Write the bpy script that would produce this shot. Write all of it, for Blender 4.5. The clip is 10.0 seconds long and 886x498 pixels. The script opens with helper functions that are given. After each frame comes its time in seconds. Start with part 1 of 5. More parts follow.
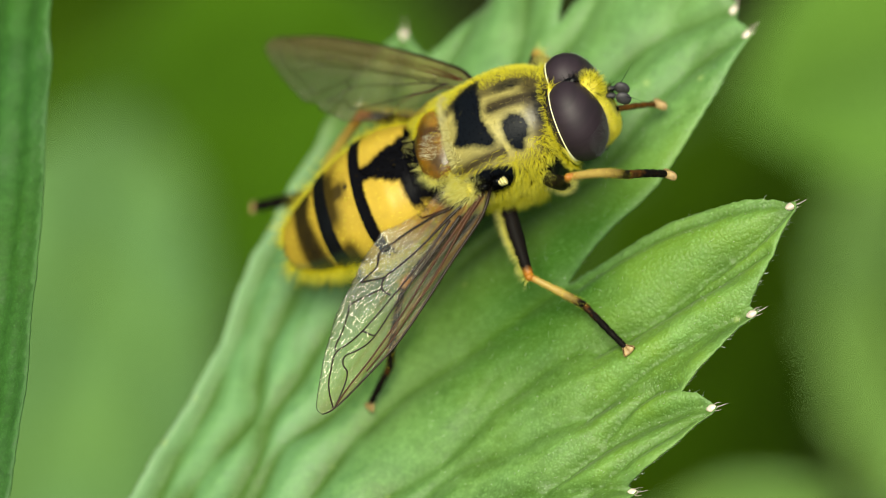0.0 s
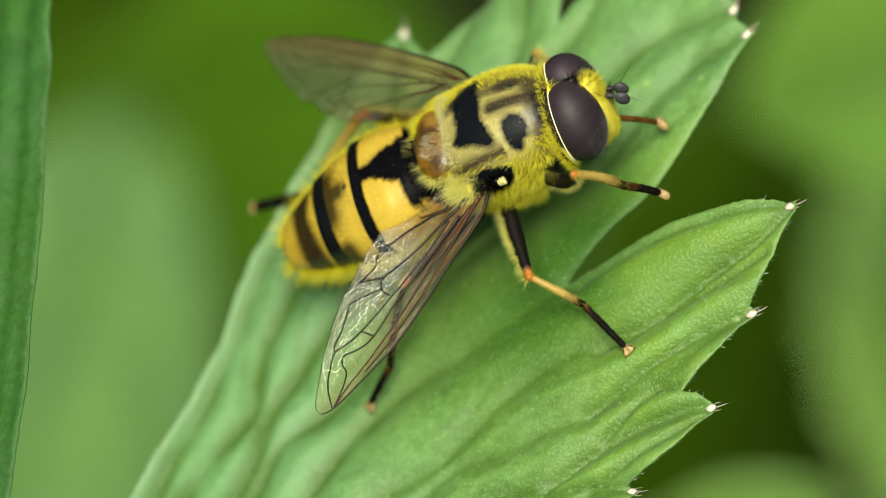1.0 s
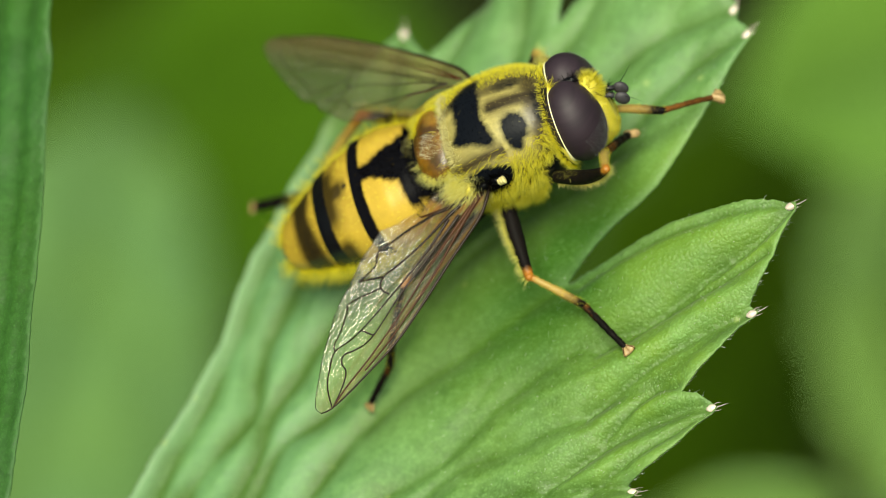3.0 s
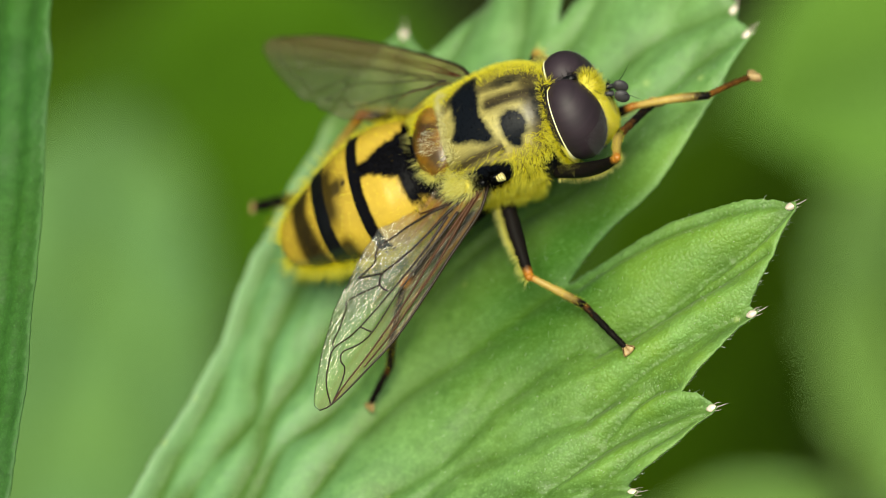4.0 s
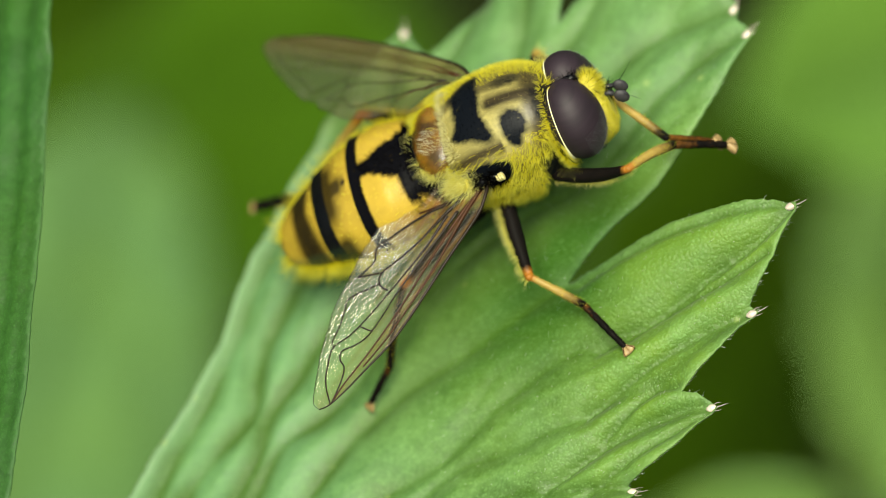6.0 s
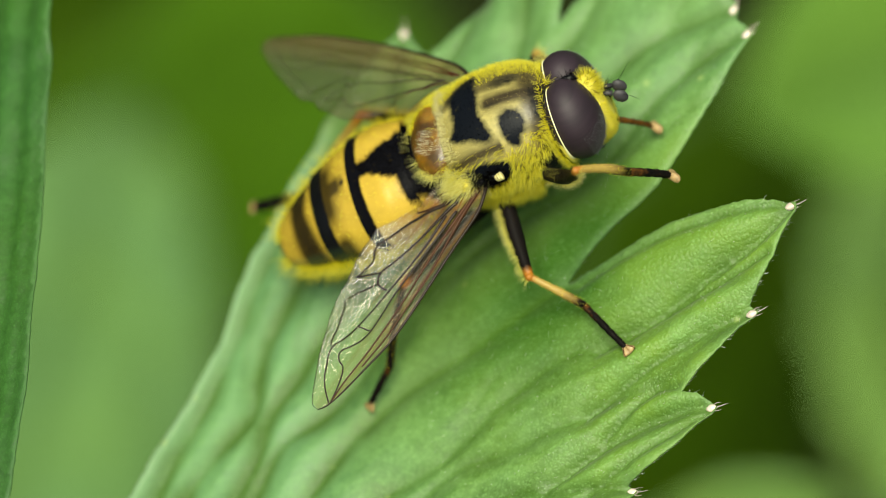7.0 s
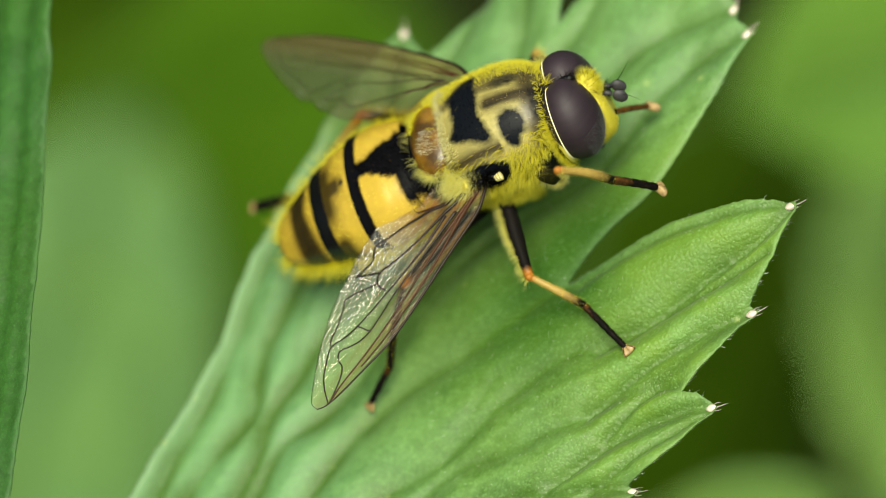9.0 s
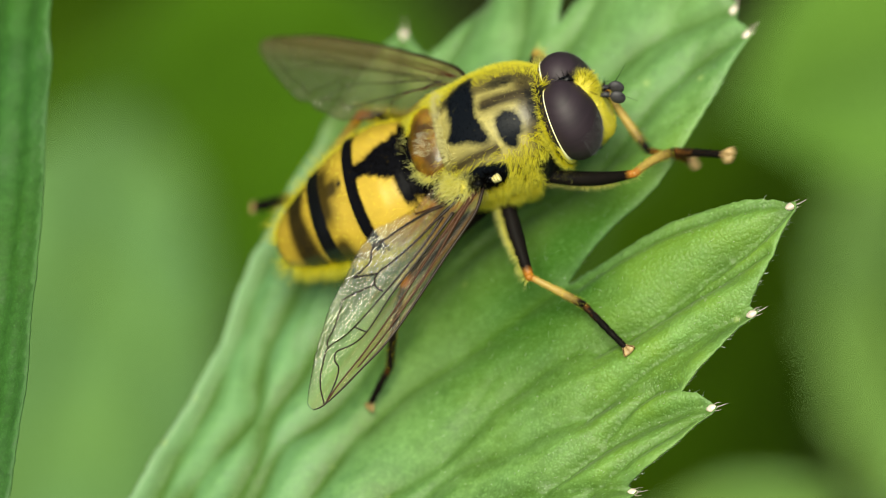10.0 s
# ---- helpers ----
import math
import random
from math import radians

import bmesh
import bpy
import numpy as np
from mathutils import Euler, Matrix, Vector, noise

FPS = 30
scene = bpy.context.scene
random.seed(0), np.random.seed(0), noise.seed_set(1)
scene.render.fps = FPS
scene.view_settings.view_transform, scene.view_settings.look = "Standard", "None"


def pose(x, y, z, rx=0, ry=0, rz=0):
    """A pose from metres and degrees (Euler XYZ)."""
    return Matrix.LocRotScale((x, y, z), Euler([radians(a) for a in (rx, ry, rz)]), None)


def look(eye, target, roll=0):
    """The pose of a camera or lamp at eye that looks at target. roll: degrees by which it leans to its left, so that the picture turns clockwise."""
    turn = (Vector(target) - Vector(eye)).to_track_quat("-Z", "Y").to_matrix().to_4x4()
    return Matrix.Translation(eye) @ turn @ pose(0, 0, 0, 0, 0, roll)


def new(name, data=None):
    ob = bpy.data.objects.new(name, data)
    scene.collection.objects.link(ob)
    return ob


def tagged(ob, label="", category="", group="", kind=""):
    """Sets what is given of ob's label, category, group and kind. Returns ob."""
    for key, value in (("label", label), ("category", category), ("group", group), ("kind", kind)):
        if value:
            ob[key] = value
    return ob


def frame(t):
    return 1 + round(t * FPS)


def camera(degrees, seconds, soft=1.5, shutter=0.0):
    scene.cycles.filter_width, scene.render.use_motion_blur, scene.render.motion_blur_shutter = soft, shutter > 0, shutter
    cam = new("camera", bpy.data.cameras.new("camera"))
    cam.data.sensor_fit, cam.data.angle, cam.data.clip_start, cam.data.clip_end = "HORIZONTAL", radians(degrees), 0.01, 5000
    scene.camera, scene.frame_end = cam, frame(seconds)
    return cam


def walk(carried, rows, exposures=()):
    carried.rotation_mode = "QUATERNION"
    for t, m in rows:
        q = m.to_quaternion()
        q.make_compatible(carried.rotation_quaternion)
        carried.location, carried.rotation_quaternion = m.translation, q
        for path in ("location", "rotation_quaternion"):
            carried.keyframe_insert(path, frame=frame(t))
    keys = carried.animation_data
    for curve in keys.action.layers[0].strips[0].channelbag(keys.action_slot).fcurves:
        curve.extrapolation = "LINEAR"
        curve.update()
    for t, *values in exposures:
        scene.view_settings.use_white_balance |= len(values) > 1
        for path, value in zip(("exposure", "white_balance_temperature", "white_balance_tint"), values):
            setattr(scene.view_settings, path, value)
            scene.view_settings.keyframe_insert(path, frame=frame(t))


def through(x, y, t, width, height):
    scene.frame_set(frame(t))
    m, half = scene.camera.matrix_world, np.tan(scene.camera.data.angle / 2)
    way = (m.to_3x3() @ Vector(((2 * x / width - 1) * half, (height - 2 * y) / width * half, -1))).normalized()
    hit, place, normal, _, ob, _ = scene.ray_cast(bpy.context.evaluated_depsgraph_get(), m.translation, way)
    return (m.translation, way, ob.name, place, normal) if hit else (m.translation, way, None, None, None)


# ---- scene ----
LIFT = 0.18           # height of the leaf over the ground
MM = 0.001

# ---- camera: a macro lens on a stand, close above a leaf ----
cam = camera(9.0, 10.0, soft=0.6, shutter=0.4)
EYE = (0.0, -0.09828, 0.14035 + LIFT)
cam.data.dof.use_dof = True
cam.data.dof.focus_distance = 0.1708
cam.data.dof.aperture_fstop = 37.0
STAND = look(EYE, (0.0, 0.0, LIFT))
walk(cam, [(0.0, STAND), (10.0, STAND)], exposures=[(0.0, 0.45, 7100.0, -4.0), (10.0, 0.45, 7100.0, -4.0)])

# ---- light: bright, thinly overcast summer sky ----
world = bpy.data.worlds.new("sky")
scene.world = world
world.use_nodes = True
wn = world.node_tree.nodes
sky = wn.new("ShaderNodeTexSky")
sky.sky_type, sky.sun_disc = "NISHITA", False
sky.sun_elevation, sky.sun_rotation = radians(71), radians(-165)
sky.dust_density = 3.0
world.node_tree.links.new(sky.outputs[0], wn["Background"].inputs[0])
wn["Background"].inputs[1].default_value = 0.066
sun = new("sun", bpy.data.lights.new("sun", "SUN"))
sun.data.energy, sun.data.angle, sun.data.color = 5.6, radians(38), (1.0, 0.95, 0.87)
sun.matrix_basis = look((-0.08, -0.31, 0.95), (0, 0, 0))


# ---- materials ----
class Nodes:
    """A small helper for writing node materials; places are in millimetres of the object."""

    def __init__(self, name):
        self.mat = bpy.data.materials.new(name)
        self.mat.use_nodes = True
        self.tree = self.mat.node_tree
        self.shader = self.tree.nodes["Principled BSDF"]
        self.out = self.tree.nodes["Material Output"]
        self.place = None

    def node(self, kind, inputs=None, **settings):
        n = self.tree.nodes.new(kind)
        if "feature" in settings:
            n.feature = settings["feature"]
        if "data_type" in settings:
            n.data_type, n.blend_type = settings["data_type"], settings["blend_type"]
        if "operation" in settings:
            n.operation = settings["operation"]
        if "attribute_name" in settings:
            n.attribute_name = settings["attribute_name"]
        for key, value in (inputs or {}).items():
            self.put(n.inputs[key], value)
        return n

    def put(self, socket, value):
        if isinstance(value, bpy.types.NodeSocket):
            self.tree.links.new(value, socket)
        elif isinstance(value, tuple) and len(value) == 3 and socket.type == "RGBA":
            socket.default_value = (*value, 1)
        else:
            socket.default_value = value

    def coord(self, stretch=(1, 1, 1)):
        c = self.node("ShaderNodeTexCoord").outputs["Object"]
        return self.node("ShaderNodeMapping", {"Vector": c, "Scale": tuple(1000 * s for s in stretch)}).outputs[0]

    def noise(self, scale, detail=4, stretch=(1, 1, 1), rough=0.55):
        n = self.node("ShaderNodeTexNoise", {"Vector": self.coord(stretch), "Scale": scale, "Detail": detail, "Roughness": rough})
        return n.outputs["Fac"]

    def cells(self, scale, feature="F1", stretch=(1, 1, 1)):
        n = self.node("ShaderNodeTexVoronoi", {"Vector": self.coord(stretch), "Scale": scale}, feature=feature)
        return n.outputs["Distance"]

    def ramp(self, fac, low, high, a=0.0, b=1.0):
        n = self.node("ShaderNodeMapRange", {"Value": fac, "From Min": low, "From Max": high, "To Min": a, "To Max": b})
        return n.outputs[0]

    def mix(self, fac, a, b, how="MIX"):
        n = self.node("ShaderNodeMix", data_type="RGBA", blend_type=how)
        self.put(n.inputs[0], fac), self.put(n.inputs[6], a), self.put(n.inputs[7], b)
        return n.outputs[2]

    def sum(self, a, b, how="ADD"):
        return self.node("ShaderNodeMath", {0: a, 1: b}, operation=how).outputs[0]

    def attribute(self, name):
        return self.node("ShaderNodeAttribute", attribute_name=name).outputs["Fac"]

    def bump(self, height, mm, strength=1.0):
        b = self.node("ShaderNodeBump", {"Height": height, "Distance": mm * MM, "Strength": strength}).outputs[0]
        self.put(self.shader.inputs["Normal"], b)
        return b

    def set(self, **inputs):
        for key, value in inputs.items():
            self.put(self.shader.inputs[key.replace("_", " ")], value)
        return self.mat


def leaf_material(name, deep, light, shine=0.5, through=0.35, gloss=0.5):
    n = Nodes(name)
    patch = n.ramp(n.noise(0.40, 3), 0.36, 0.66)
    fine = n.ramp(n.noise(3.2, 5), 0.3, 0.7)
    cell = n.cells(5.5, "DISTANCE_TO_EDGE")
    colour = n.mix(patch, deep, light)
    colour = n.mix(n.ramp(n.noise(0.16, 2), 0.42, 0.62, 0.0, 0.75), colour, (light[0] * 0.95, light[1] * 0.92, light[2] * 0.35))
    mid = n.ramp(n.noise(1.1, 4, (0.6, 1.3, 1)), 0.34, 0.66)
    colour = n.mix(n.sum(mid, 0.5, "MULTIPLY"), colour, (deep[0] * 1.0, deep[1] * 1.05, deep[2] * 0.6))
    colour = n.mix(n.sum(fine, 0.46, "MULTIPLY"), colour, tuple(1.5 * c for c in light))
    net = n.ramp(cell, 0.0, 0.16, 0.30, 0.0)
    colour = n.mix(net, colour, tuple(0.6 * c for c in deep))
    # yellower where less sky is mirrored, put into the colour
    less_sheen = n.attribute("less_sheen")
    colour = n.mix(n.sum(n.sum(less_sheen, n.ramp(n.noise(0.7, 4), 0.3, 0.7, 0.35, 1.0), "MULTIPLY"), 1.0, "MULTIPLY"), colour, (light[0] * 0.94, light[1] * 0.88, light[2] * 0.24))
    # weak light about the sinus, painted as a deeper green
    colour = n.mix(n.sum(n.attribute("sinus_shade"), 0.94, "MULTIPLY"), colour, (deep[0] * 0.8, deep[1] * 0.85, deep[2] * 0.4))
    # pale bluish sheen of the sky, painted as leaf colour
    sky_sheen = n.sum(n.attribute("sky_sheen"), 0.55, "MULTIPLY")
    colour = n.mix(sky_sheen, colour, (light[0] * 0.86, light[1] * 0.98, light[2] * 1.6))
    # the veins' own dark green, with the furrows' shade painted in
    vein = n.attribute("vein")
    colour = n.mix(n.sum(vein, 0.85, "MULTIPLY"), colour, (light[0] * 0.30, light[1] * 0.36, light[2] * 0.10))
    rim = n.attribute("rim")
    colour = n.mix(n.sum(rim, 0.45, "MULTIPLY"), colour, (0.23, 0.38, 0.20))
    stipple = n.ramp(n.noise(17.0, 2), 0.54, 0.68, 0.0, 0.3)
    colour = n.mix(stipple, colour, tuple(min(1.9 * c, 0.6) for c in light))
    speck = n.ramp(n.cells(0.55), 0.0, 0.085, 1.0, 0.0)
    colour = n.mix(n.sum(speck, 0.55, "MULTIPLY"), colour, (0.42, 0.52, 0.16))
    height = n.sum(n.sum(n.sum(n.ramp(cell, 0, 0.35), 0.6, "MULTIPLY"), n.noise(9.0, 3)), n.sum(n.noise(2.4, 3, (0.7, 1.3, 1)), 2.2, "MULTIPLY"))
    n.bump(height, 0.032, n.ramp(less_sheen, 0.3, 1.0, 0.22, 0.6))
    n.set(Base_Color=colour, Roughness=n.ramp(fine, 0, 1, shine, shine + 0.16), Specular_IOR_Level=n.ramp(n.attribute("sinus_shade"), 0, 1, gloss, 0.25 * gloss), Sheen_Weight=0.15 * gloss)
    glow = n.node("ShaderNodeBsdfTranslucent", {"Color": n.mix(0.5, colour, (0.22, 0.36, 0.02))})
    both = n.node("ShaderNodeMixShader", {0: through, 1: n.shader.outputs[0], 2: glow.outputs[0]})
    n.put(n.out.inputs[0], both.outputs[0])
    return n.mat


def body_material(name, pale, dark, rough=0.42, grain=0.006, mottle=0.0, polish=0.0):
    """Cuticle with a dark marking given by the mesh, its edge frayed by grain."""
    n = Nodes(name)
    grit = n.noise(9.0, 4)
    mark = n.ramp(n.sum(n.attribute("mark"), n.sum(n.sum(n.sum(grit, n.noise(3.0, 2)), -1.0), 0.55, "MULTIPLY")), 0.12, 0.88)
    tone = n.mix(n.ramp(n.noise(1.4, 3), 0.3, 0.7), pale, tuple(0.78 * c for c in pale))
    tone = n.mix(n.ramp(n.noise(2.2, 5, (0.7, 1.5, 1)), 0.40, 0.60, 0.0, mottle), tone, tuple(0.22 * c for c in pale))
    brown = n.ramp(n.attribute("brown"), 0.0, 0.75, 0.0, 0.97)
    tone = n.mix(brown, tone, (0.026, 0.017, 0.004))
    n.bump(n.sum(n.cells(14), n.noise(22, 2)), grain, 0.5)
    return n.set(Base_Color=n.mix(mark, tone, dark), Roughness=rough, Specular_IOR_Level=n.ramp(mark, 0, 1, 0.4, polish))


def plain(name, colour, rough=0.5, vary=0.25, bump=0.01, scale=6.0, **more):
    n = Nodes(name)
    shade = n.mix(n.ramp(n.noise(scale, 4), 0.3, 0.7), colour, tuple(c * (1 - vary) for c in colour))
    n.bump(n.noise(scale * 3, 3), bump, 0.6)
    return n.set(Base_Color=shade, Roughness=rough, **more)


def hair_material(name, root, tip, gloss=0.08):
    n = Nodes(name)
    along = n.attribute("along")
    tone = n.mix(along, root, tip)
    rand = n.node("ShaderNodeNewGeometry").outputs["Random Per Island"]
    tone = n.mix(n.ramp(rand, 0, 1, 0, 0.4), tone, tuple(0.55 * c for c in root))
    n.set(Base_Color=tone, Roughness=0.5, Specular_IOR_Level=gloss)
    glow = n.node("ShaderNodeBsdfTranslucent", {"Color": tone})
    both = n.node("ShaderNodeMixShader", {0: 0.5, 1: n.shader.outputs[0], 2: glow.outputs[0]})
    n.put(n.out.inputs[0], both.outputs[0])
    return n.mat


def wing_material(name):
    """Clear, wrinkled membrane with a brownish stain towards the front margin and the hinge; the far wing is painted
    darker.
    """
    n = Nodes(name)
    wrinkle = n.sum(n.noise(9.0, 2, (0.75, 1.25, 1), 0.5), n.sum(n.cells(10.0, "F1", (0.8, 1.2, 1)), 0.35, "MULTIPLY"))
    relief = n.bump(n.sum(wrinkle, n.sum(n.noise(1.8, 2), 0.5, "MULTIPLY")), 0.11, 1.0)
    stain = n.ramp(n.attribute("stain"), 0, 1)
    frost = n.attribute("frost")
    colour = n.mix(stain, (0.72, 0.72, 0.60), (0.55, 0.26, 0.05))
    n.set(Base_Color=colour, Roughness=0.3, Specular_IOR_Level=0.5)
    # darkens the far wing by colour, in place of shade
    far_shade = n.sum(n.attribute("far_shade"), 0.4, "MULTIPLY")
    clear = n.node("ShaderNodeBsdfTransparent", {"Color": n.mix(far_shade, n.mix(stain, (0.80, 0.79, 0.54), (0.68, 0.38, 0.08)), (0.12, 0.09, 0.05))})
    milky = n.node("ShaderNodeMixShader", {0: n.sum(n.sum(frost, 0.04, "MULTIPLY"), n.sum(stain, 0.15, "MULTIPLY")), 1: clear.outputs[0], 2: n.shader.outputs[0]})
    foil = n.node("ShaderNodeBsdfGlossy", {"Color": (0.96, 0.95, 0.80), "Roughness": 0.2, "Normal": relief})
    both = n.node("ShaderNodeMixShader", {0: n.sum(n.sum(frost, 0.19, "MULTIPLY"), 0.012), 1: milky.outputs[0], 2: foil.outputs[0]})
    n.put(n.out.inputs[0], both.outputs[0])
    return n.mat


def eye_material():
    n = Nodes("faceted_eye")
    facet = n.cells(26.0)
    band = n.noise(1.6, 2, (0.4, 0.4, 5.0))
    colour = n.mix(n.ramp(band, 0.2, 0.8), (0.010, 0.0052, 0.0085), (0.021, 0.0112, 0.0175))
    n.bump(n.ramp(facet, 0, 0.6, 1, 0), 0.003, 0.5)
    return n.set(Base_Color=colour, Roughness=0.62, Specular_IOR_Level=0.40)


def leg_material():
    """Black, turning orange at the knee end and pale on the tarsus, by the mesh's own mark."""
    n = Nodes("leg_cuticle")
    grit = n.sum(n.sum(n.noise(8.0, 3), -0.5), 0.35, "MULTIPLY")
    mark = n.ramp(n.sum(n.attribute("mark"), grit), 0.25, 0.75)
    orange = n.mix(n.attribute("pale"), (0.31, 0.11, 0.010), (0.34, 0.235, 0.058))
    orange = n.mix(n.ramp(n.noise(5.0, 4), 0.35, 0.7, 0.0, 0.4), orange, (0.17, 0.10, 0.022))
    n.bump(n.noise(20, 3), 0.02, 0.8)
    return n.set(Base_Color=n.mix(mark, orange, n.mix(n.noise(6.0, 3), (0.003, 0.003, 0.003), (0.008, 0.006, 0.005))), Roughness=0.42, Specular_IOR_Level=n.ramp(mark, 0, 1, 0.35, 0.03))


LEAF = leaf_material("leaf_skin", (0.036, 0.112, 0.018), (0.168, 0.322, 0.095), 0.46, gloss=0.5)
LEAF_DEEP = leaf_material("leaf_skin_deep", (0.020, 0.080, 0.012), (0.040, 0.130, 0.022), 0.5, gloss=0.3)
LEAF_GREY = leaf_material("leaf_skin_greyish", (0.130, 0.250, 0.052), (0.20, 0.35, 0.092), 0.6, gloss=0.3)
LEAF_SOFT = leaf_material("leaf_skin_soft", (0.085, 0.180, 0.052), (0.13, 0.25, 0.092), 0.6, gloss=0.25)
LEAF_BRIGHT = leaf_material("leaf_skin_bright", (0.036, 0.092, 0.002), (0.052, 0.124, 0.003), 0.6, gloss=0.12)
LEAF_MID = leaf_material("leaf_skin_mid", (0.070, 0.155, 0.016), (0.10, 0.205, 0.032), 0.6, gloss=0.2)
# the undergrowth's shade is put into this leaf colour
LEAF_SHADE_TONE = leaf_material("leaf_skin_shade_tone", (0.018, 0.043, 0.0007), (0.028, 0.060, 0.0009), 0.7, gloss=0.06)
CALLUS = plain("leaf_callus", (0.70, 0.58, 0.50), 0.3, 0.5, 0.02, 5.0)
WHITE_HAIR = hair_material("white_hair", (0.80, 0.85, 0.70), (0.90, 0.92, 0.82))
STALK = plain("stalk_skin", (0.12, 0.22, 0.06), 0.5, 0.3, 0.03, 0.8)
# near black: the shade under the plants is put into the soil colour
SOIL = plain("mossy_soil_shade_tone", (0.010, 0.016, 0.001), 0.9, 0.6, 1.0, 0.06, Specular_IOR_Level=0.1)
THORAX = body_material("dusted_thorax", (0.37, 0.315, 0.095), (0.003, 0.004, 0.006), 0.38, mottle=0.35, polish=0.07)
ABDOMEN = body_material("yellow_abdomen", (0.44, 0.295, 0.036), (0.003, 0.003, 0.004), 0.3, polish=0.02)


def amber_material():
    """Translucent amber shield, darker in the middle, cloudy."""
    n = Nodes("amber_scutellum")
    cloud = n.ramp(n.noise(1.3, 3), 0.36, 0.64)
    tone = n.mix(cloud, (0.040, 0.018, 0.0018), (0.23, 0.115, 0.008))
    tone = n.mix(n.ramp(n.noise(7.0, 4), 0.4, 0.7, 0.0, 0.5), tone, (0.10, 0.045, 0.006))
    n.bump(n.noise(9.0, 3), 0.03, 0.7)
    return n.set(Base_Color=tone, Roughness=0.34, Coat_Weight=0.5, Coat_Roughness=0.3, Specular_IOR_Level=0.4, Subsurface_Weight=0.25, Subsurface_Scale=0.0004)


SCUTELLUM = amber_material()
ABDOMEN_END = body_material("glossy_yellow_abdomen", (0.41, 0.28, 0.034), (0.003, 0.003, 0.004), 0.22, polish=0.42)
FACE = plain("dusted_face", (0.74, 0.64, 0.10), 0.6, 0.2, 0.02, Specular_IOR_Level=0.2)
PALE = plain("white_rim", (0.84, 0.82, 0.48), 0.5, 0.15)
BLACK = plain("black_cuticle", (0.005, 0.005, 0.006), 0.35, 0.4, 0.02, Specular_IOR_Level=0.15)
GREY = plain("grey_antenna", (0.035, 0.032, 0.036), 0.6, 0.3, 0.02)
VEIN = plain("brown_vein", (0.020, 0.011, 0.006), 0.4, 0.5, Specular_IOR_Level=0.2)
VEIN_RED = plain("russet_vein", (0.050, 0.017, 0.005), 0.45, 0.4, Specular_IOR_Level=0.15)
PAD = plain("foot_pad", (0.42, 0.28, 0.115), 0.5, 0.6)
IVORY = plain("ivory_knob", (0.62, 0.54, 0.22), 0.45, 0.2)
YELLOW_HAIR = hair_material("yellow_hair", (0.78, 0.69, 0.010), (1.0, 0.97, 0.20))
LEMON_HAIR = hair_material("lemon_hair", (0.84, 0.78, 0.16), (0.95, 0.93, 0.45))
CREAM_HAIR = hair_material("cream_hair", (0.80, 0.74, 0.34), (0.92, 0.88, 0.55))
BLACK_HAIR = hair_material("black_hair", (0.003, 0.003, 0.003), (0.006, 0.005, 0.004), 0.0)
DUST_HAIR = hair_material("dust_hair", (0.30, 0.25, 0.07), (0.56, 0.48, 0.17))
GREY_HAIR = hair_material("grey_hair", (0.16, 0.17, 0.18), (0.40, 0.42, 0.42))
WING = wing_material("wing_membrane")
EYE_SKIN = eye_material()
LEG = leg_material()


# ---- shapes, in millimetres ----
def part(name, shape, material, parent=None, label="", **fields):
    """One mesh object of (points, faces) under a thing or a part; fields are values per point."""
    pts, faces = shape
    me = bpy.data.meshes.new(name)
    me.from_pydata((np.asarray(pts, float) * MM).tolist(), [], [tuple(int(i) for i in f) for f in faces])
    me.polygons.foreach_set("use_smooth", [True] * len(me.polygons))
    for key, values in fields.items():
        me.attributes.new(key, "FLOAT", "POINT").data.foreach_set("value", np.asarray(values, np.float32))
    me.materials.append(material)
    me.update()
    ob = new(name, me)
    ob.parent = parent
    return tagged(ob, label)


def join(*shapes):
    pts, faces, at = [], [], 0
    for p, f in shapes:
        pts.append(np.asarray(p, float))
        faces += [tuple(i + at for i in face) for face in f]
        at += len(p)
    return np.vstack(pts), faces


def ellipsoid(centre, radii, rings=24, sides=32, turn=None):
    pts = [(0, 0, 1)]
    for i in range(1, rings):
        a = math.pi * i / rings
        pts += [(math.sin(a) * math.cos(b), math.sin(a) * math.sin(b), math.cos(a)) for b in np.arange(sides) * 2 * math.pi / sides]
    pts.append((0, 0, -1))
    n = len(pts) - 1
    faces = [(0, 1 + j, 1 + (j + 1) % sides) for j in range(sides)]
    for i in range(rings - 2):
        a = 1 + i * sides
        faces += [(a + j, a + sides + j, a + sides + (j + 1) % sides, a + (j + 1) % sides) for j in range(sides)]
    a = n - sides
    faces += [(n, a + (j + 1) % sides, a + j) for j in range(sides)]
    pts = np.array(pts) * np.array(radii)
    if turn is not None:
        pts = pts @ np.array(turn.to_3x3()).T
    return pts + np.array(centre), faces


